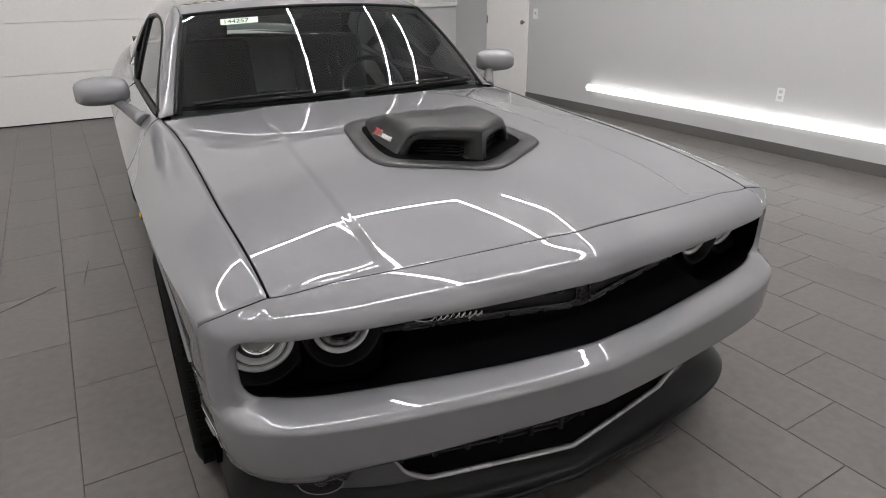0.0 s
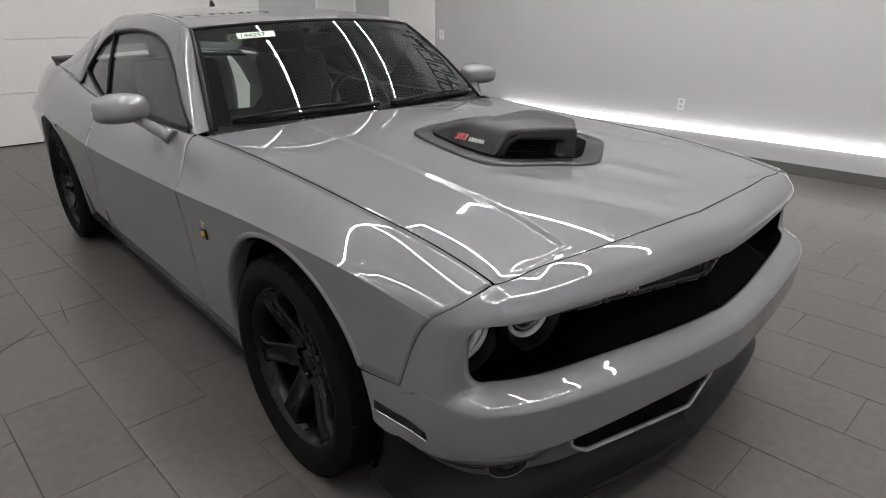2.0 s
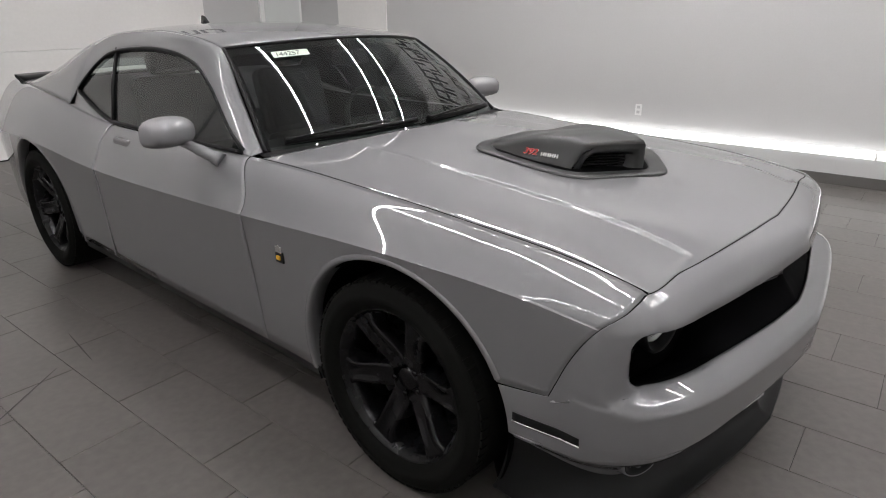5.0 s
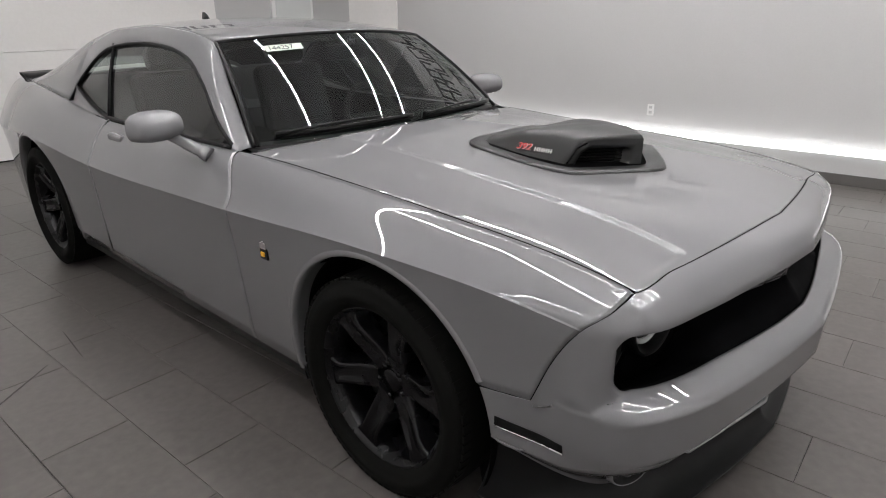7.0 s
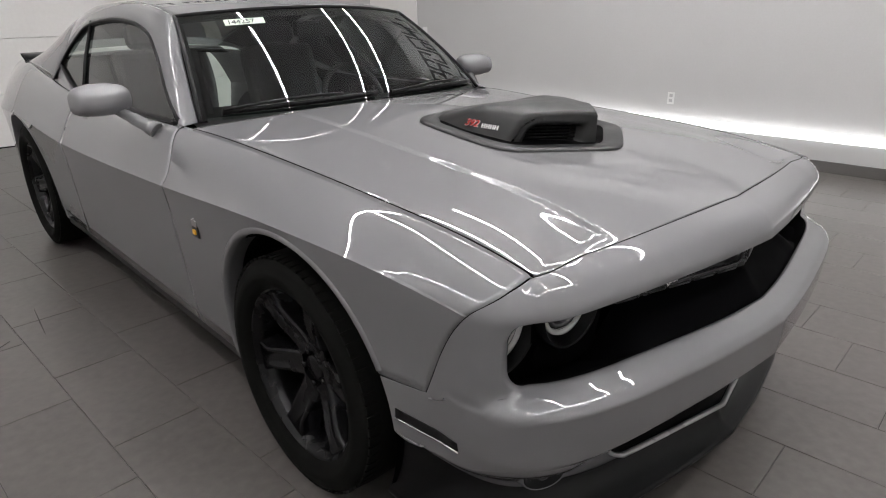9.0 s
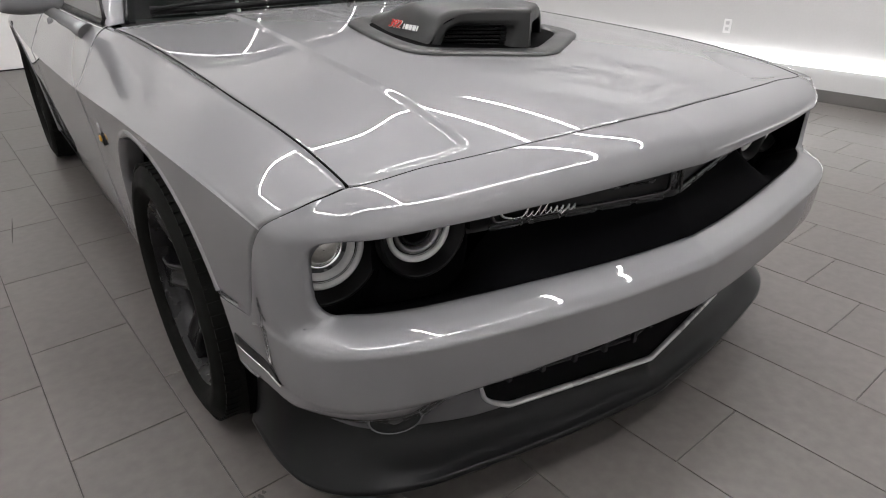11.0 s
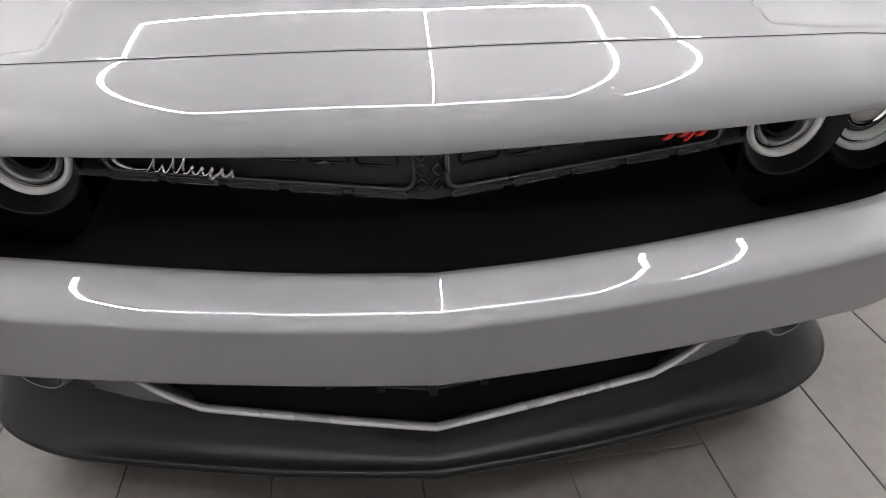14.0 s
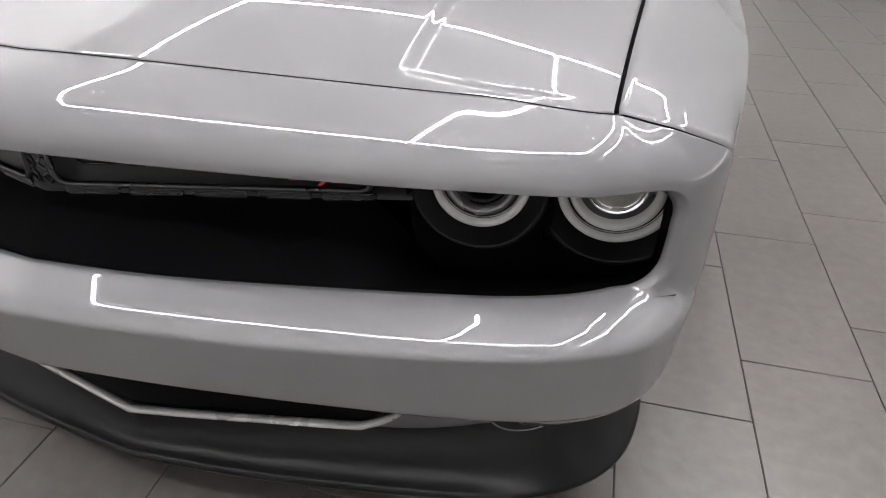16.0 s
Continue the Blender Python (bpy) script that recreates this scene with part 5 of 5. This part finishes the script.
def plane_at(origin, right, upward):
    r = Vector(right).normalized()
    n = r.cross(Vector(upward)).normalized()
    u = n.cross(r)
    m = Matrix((r, u, n)).transposed().to_4x4()
    m.translation = origin
    return m


# number and bar badge on both flanks of the scoop
for sx in (-1, 1):
    start = Vector((sx * 0.2045, 1.010, 0.995)) if sx < 0 else Vector((sx * 0.2075, 0.83, 0.995))
    dirn = (0, -1, 0) if sx < 0 else (0, 1, 0)
    m = plane_at(start, dirn, (-sx * 0.45, 0, 0.9))
    badge = new("scoop_badge")
    badge.parent = car
    badge["label"] = "red 392 number with a row of white bars"
    text_mesh("392", 0.034, 0.0012, m, WHITE, "number_edge", badge, 0.25, 1.28)
    m2 = m.copy()
    m2.translation = m.translation + m.to_3x3() @ Vector((0.0008, 0.0010, 0.0014))
    text_mesh("392", 0.0318, 0.0012, m2, RED, "number", badge, 0.25, 1.32)
    for k in range(4):
        bm = bmesh.new()
        for a, b, lo, hi in ((0, 0.004, 0, 0.015), (0.011, 0.015, 0, 0.015), (0.004, 0.011, 0.006, 0.009)):
            box(bm, (a, lo, 0), (b, hi, 0.003), 0.0006, 1, m @ Matrix.Translation((0.078 + 0.0185 * k, 0, 0)))
        part("bar_block", bm, WHITE, badge)

# slanted red mark on the grille
mark = new("grille_mark")
mark.parent = car
mark["label"] = "red slanted bar emblem"
def gm(x, z, out=0.006):
    return Vector((x, grille_y(x) - out, z))
for x0, x1, x2, x3, za, zb in ((0.345, 0.357, 0.371, 0.359, 0.716, 0.738), (0.359, 0.385, 0.391, 0.365, 0.730, 0.738), (0.371, 0.382, 0.390, 0.379, 0.716, 0.729), (0.383, 0.389, 0.412, 0.406, 0.706, 0.742), (0.402, 0.414, 0.424, 0.412, 0.712, 0.730), (0.404, 0.434, 0.438, 0.408, 0.730, 0.737)):
    bm = bmesh.new()
    za, zb = 0.744 - (0.742 - za) * 0.75, 0.744 - (0.742 - zb) * 0.75
    pts = [(x0, za), (x1, za), (x2 + 0.006, zb), (x3 + 0.006, zb)]
    f = [bm.verts.new(gm(x, z, 0.010)) for x, z in pts]
    r = [bm.verts.new(gm(x, z, 0.004)) for x, z in pts]
    bm.faces.new(f)
    for k in range(4):
        bm.faces.new((f[k], r[k], r[(k + 1) % 4], f[(k + 1) % 4]))
    bmesh.ops.recalc_face_normals(bm, faces=bm.faces)
    part("bar", bm, RED, mark)

# bright flowing script emblem, drawn as a plain line
script = new("grille_script")
script.parent = car
script["label"] = "bright chrome flowing line emblem"
swirl = [gm(-0.402 - 0.034 * math.cos(a) * (1.0 if math.cos(a) > 0 else 0.75), 0.7265 + 0.0145 * math.sin(a), 0.008) for a in steps(radians(112), radians(-118), 40)]
part("swirl", tube(swirl, [0.0012 + 0.0014 * math.sin(math.pi * k / 39) for k in range(40)], 8), DULL, script)
LOOPS = ((0.027, 0.0), (0.012, 0.0), (0.026, 0.0), (0.026, 0.0), (0.012, 0.0), (0.012, 0.0), (0.012, -0.013), (0.012, 0.0), (0.010, 0.0))
wave = []
for k, (hi, lo) in enumerate(LOOPS):
    for f in steps(0, 1, 15)[:-1]:
        rise = 0.5 - 0.5 * math.cos(2 * math.pi * f)
        z = hi * rise + lo * smooth(0.55, 0.8, f) * (1 - smooth(0.85, 1.0, f))
        wave.append(gm(-0.392 + 0.0142 * (k + f) + 0.45 * z + 0.0025 * math.sin(2 * math.pi * f), 0.710 + z, 0.008))
part("stroke", tube(wave, 0.0022, 6), DULL, script)

# stock label inside the windscreen
a, b = screen(-0.725, 0.80), screen(-0.475, 0.80)
c = screen(-0.715, 0.90)
m = plane_at(a + Vector((0, -0.0065, 0.0065)), b - a, c - a)
lab = new("window_label")
lab.parent = car
lab["label"] = "pale green paper label with handwritten digits"
part("paper", box(bmesh.new(), (0, 0, -0.0006), (0.165, 0.040, 0.0), 0.0), PAPER, lab)
lab.children[0].matrix_basis = m
text_mesh("144257", 0.038, 0.0004, m @ Matrix.Translation((0.010, 0.007, 0.0006)), INK, "digits", lab, 0.0, 1.05)

# antenna fin on the roof
fin = [[Vector((w * q, 3.42 + 0.10 * t, ROOF_C(3.42) - 0.002 + 0.055 * math.sin(min(t * 1.25, 1.0) * math.pi / 2) * (1 if q == 0 else 0.0))) for q in (-1, 0, 1)] for t, w in zip(steps(0, 1, 8), (0.006, 0.012, 0.015, 0.016, 0.016, 0.015, 0.013, 0.010))]
part("antenna_fin", sheet(fin, (0, 0, 1)), SATIN, car, "small dark roof antenna fin", 0.003)

# the floor's scratches
for (xa, ya), (xb, yb), w in (((-1.70, 2.39), (-1.411, 2.633), 0.008), ((-1.281, 2.594), (-1.256, 2.927), 0.006)):
    d = Vector((xb - xa, yb - ya, 0))
    n = Vector((-d.y, d.x, 0)).normalized() * w / 2
    bm = bmesh.new()
    a, b = Vector((xa, ya, 0)), Vector((xb, yb, 0))
    ring = [a + n * 0.3, a.lerp(b, 0.4) + n, b + n * 0.2, b - n * 0.2, a.lerp(b, 0.5) - n, a - n * 0.3]
    t = [bm.verts.new(p + Vector((0, 0, 0.0022))) for p in ring]
    l = [bm.verts.new(p + Vector((0, 0, 0.0002))) for p in ring]
    bm.faces.new(t)
    for k in range(6):
        bm.faces.new((t[k], l[k], l[(k + 1) % 6], t[(k + 1) % 6]))
    bmesh.ops.recalc_face_normals(bm, faces=bm.faces)
    tagged(part("scrape_mark", bm, GROUT), "thin dark scrape on the floor tiles", "mark")

# dark smudges where a tyre has stood
rng = random.Random(5)
bm = bmesh.new()
for k in range(16):
    c = Vector((-0.935 + rng.uniform(-0.02, 0.02), 0.49 + rng.uniform(-0.06, 0.07), 0.0022))
    r = rng.uniform(0.003, 0.009)
    bm.faces.new([bm.verts.new(c + Vector((r * rng.uniform(0.5, 1.1) * math.cos(a), 1.5 * r * rng.uniform(0.5, 1.1) * math.sin(a), 0))) for a in [2 * math.pi * i / 9 for i in range(9)]])
tagged(part("floor_dirt", bm, GROUT), "dark rubber smudges on the floor tiles", "dirt", kind="stuff")
# ---- tiled floor ----
floor = tagged(part("floor", box(bmesh.new(), (WALL_W, WALL_S, -0.1), ((WALL_E + 0.8), WALL_N, -0.004)), GROUT), "grey porcelain plank tile floor", "floor", kind="structure")
TURN = Matrix.Rotation(0.05, 4, "Z")
TW, TL, GAP = 0.305, 0.61, 0.0030
tile_bm = box(bmesh.new(), (GAP / 2, GAP / 2, -0.02), (TW - GAP / 2, TL - GAP / 2, 0.0), 0.0012, 1)
tile_me = mesh_of("tile", tile_bm, TILE)
far = bmesh.new()
near = []
for i in range(-24, 24):
    for j in range(-24, 30):
        x, y = 1.2025 + TW * i, 0.192 + (TL / 3 * i) % TL + TL * j
        p = TURN @ Vector((x, y, 0))
        c = TURN @ Vector((x + TW / 2, y + TL / 2, 0))
        if not (WALL_W + 0.2 < c.x < (WALL_E + 0.8) - 0.2 and WALL_S + 0.3 < c.y < WALL_N - 0.32):
            if not (WALL_W - 0.2 < c.x < (WALL_E + 0.8) + 0.2 and WALL_S - 0.3 < c.y < WALL_N + 0.32):
                continue
        d = max(abs(c.x) - 1.0, 0) + max(abs(c.y - 1.5) - 2.0, 0)
        near.append((d, p))
near.sort(key=lambda q: q[0])
for k, (d, p) in enumerate(near):
    if k < 300:
        ob = new("tile", tile_me)
        ob.matrix_basis = Matrix.Translation(p) @ TURN
        ob.parent = floor
    else:
        q = Matrix.Translation(p) @ TURN
        vs = [far.verts.new(q @ Vector(v)) for v in ((GAP / 2, GAP / 2, 0), (TW - GAP / 2, GAP / 2, 0), (TW - GAP / 2, TL - GAP / 2, 0), (GAP / 2, TL - GAP / 2, 0))]
        far.faces.new(vs)
        low = [far.verts.new(v.co - Vector((0, 0, 0.01))) for v in vs]
        for a in range(4):
            far.faces.new((vs[a], low[a], low[(a + 1) % 4], vs[(a + 1) % 4]))
tagged(part("tiles", far, TILE, floor), kind="stuff")
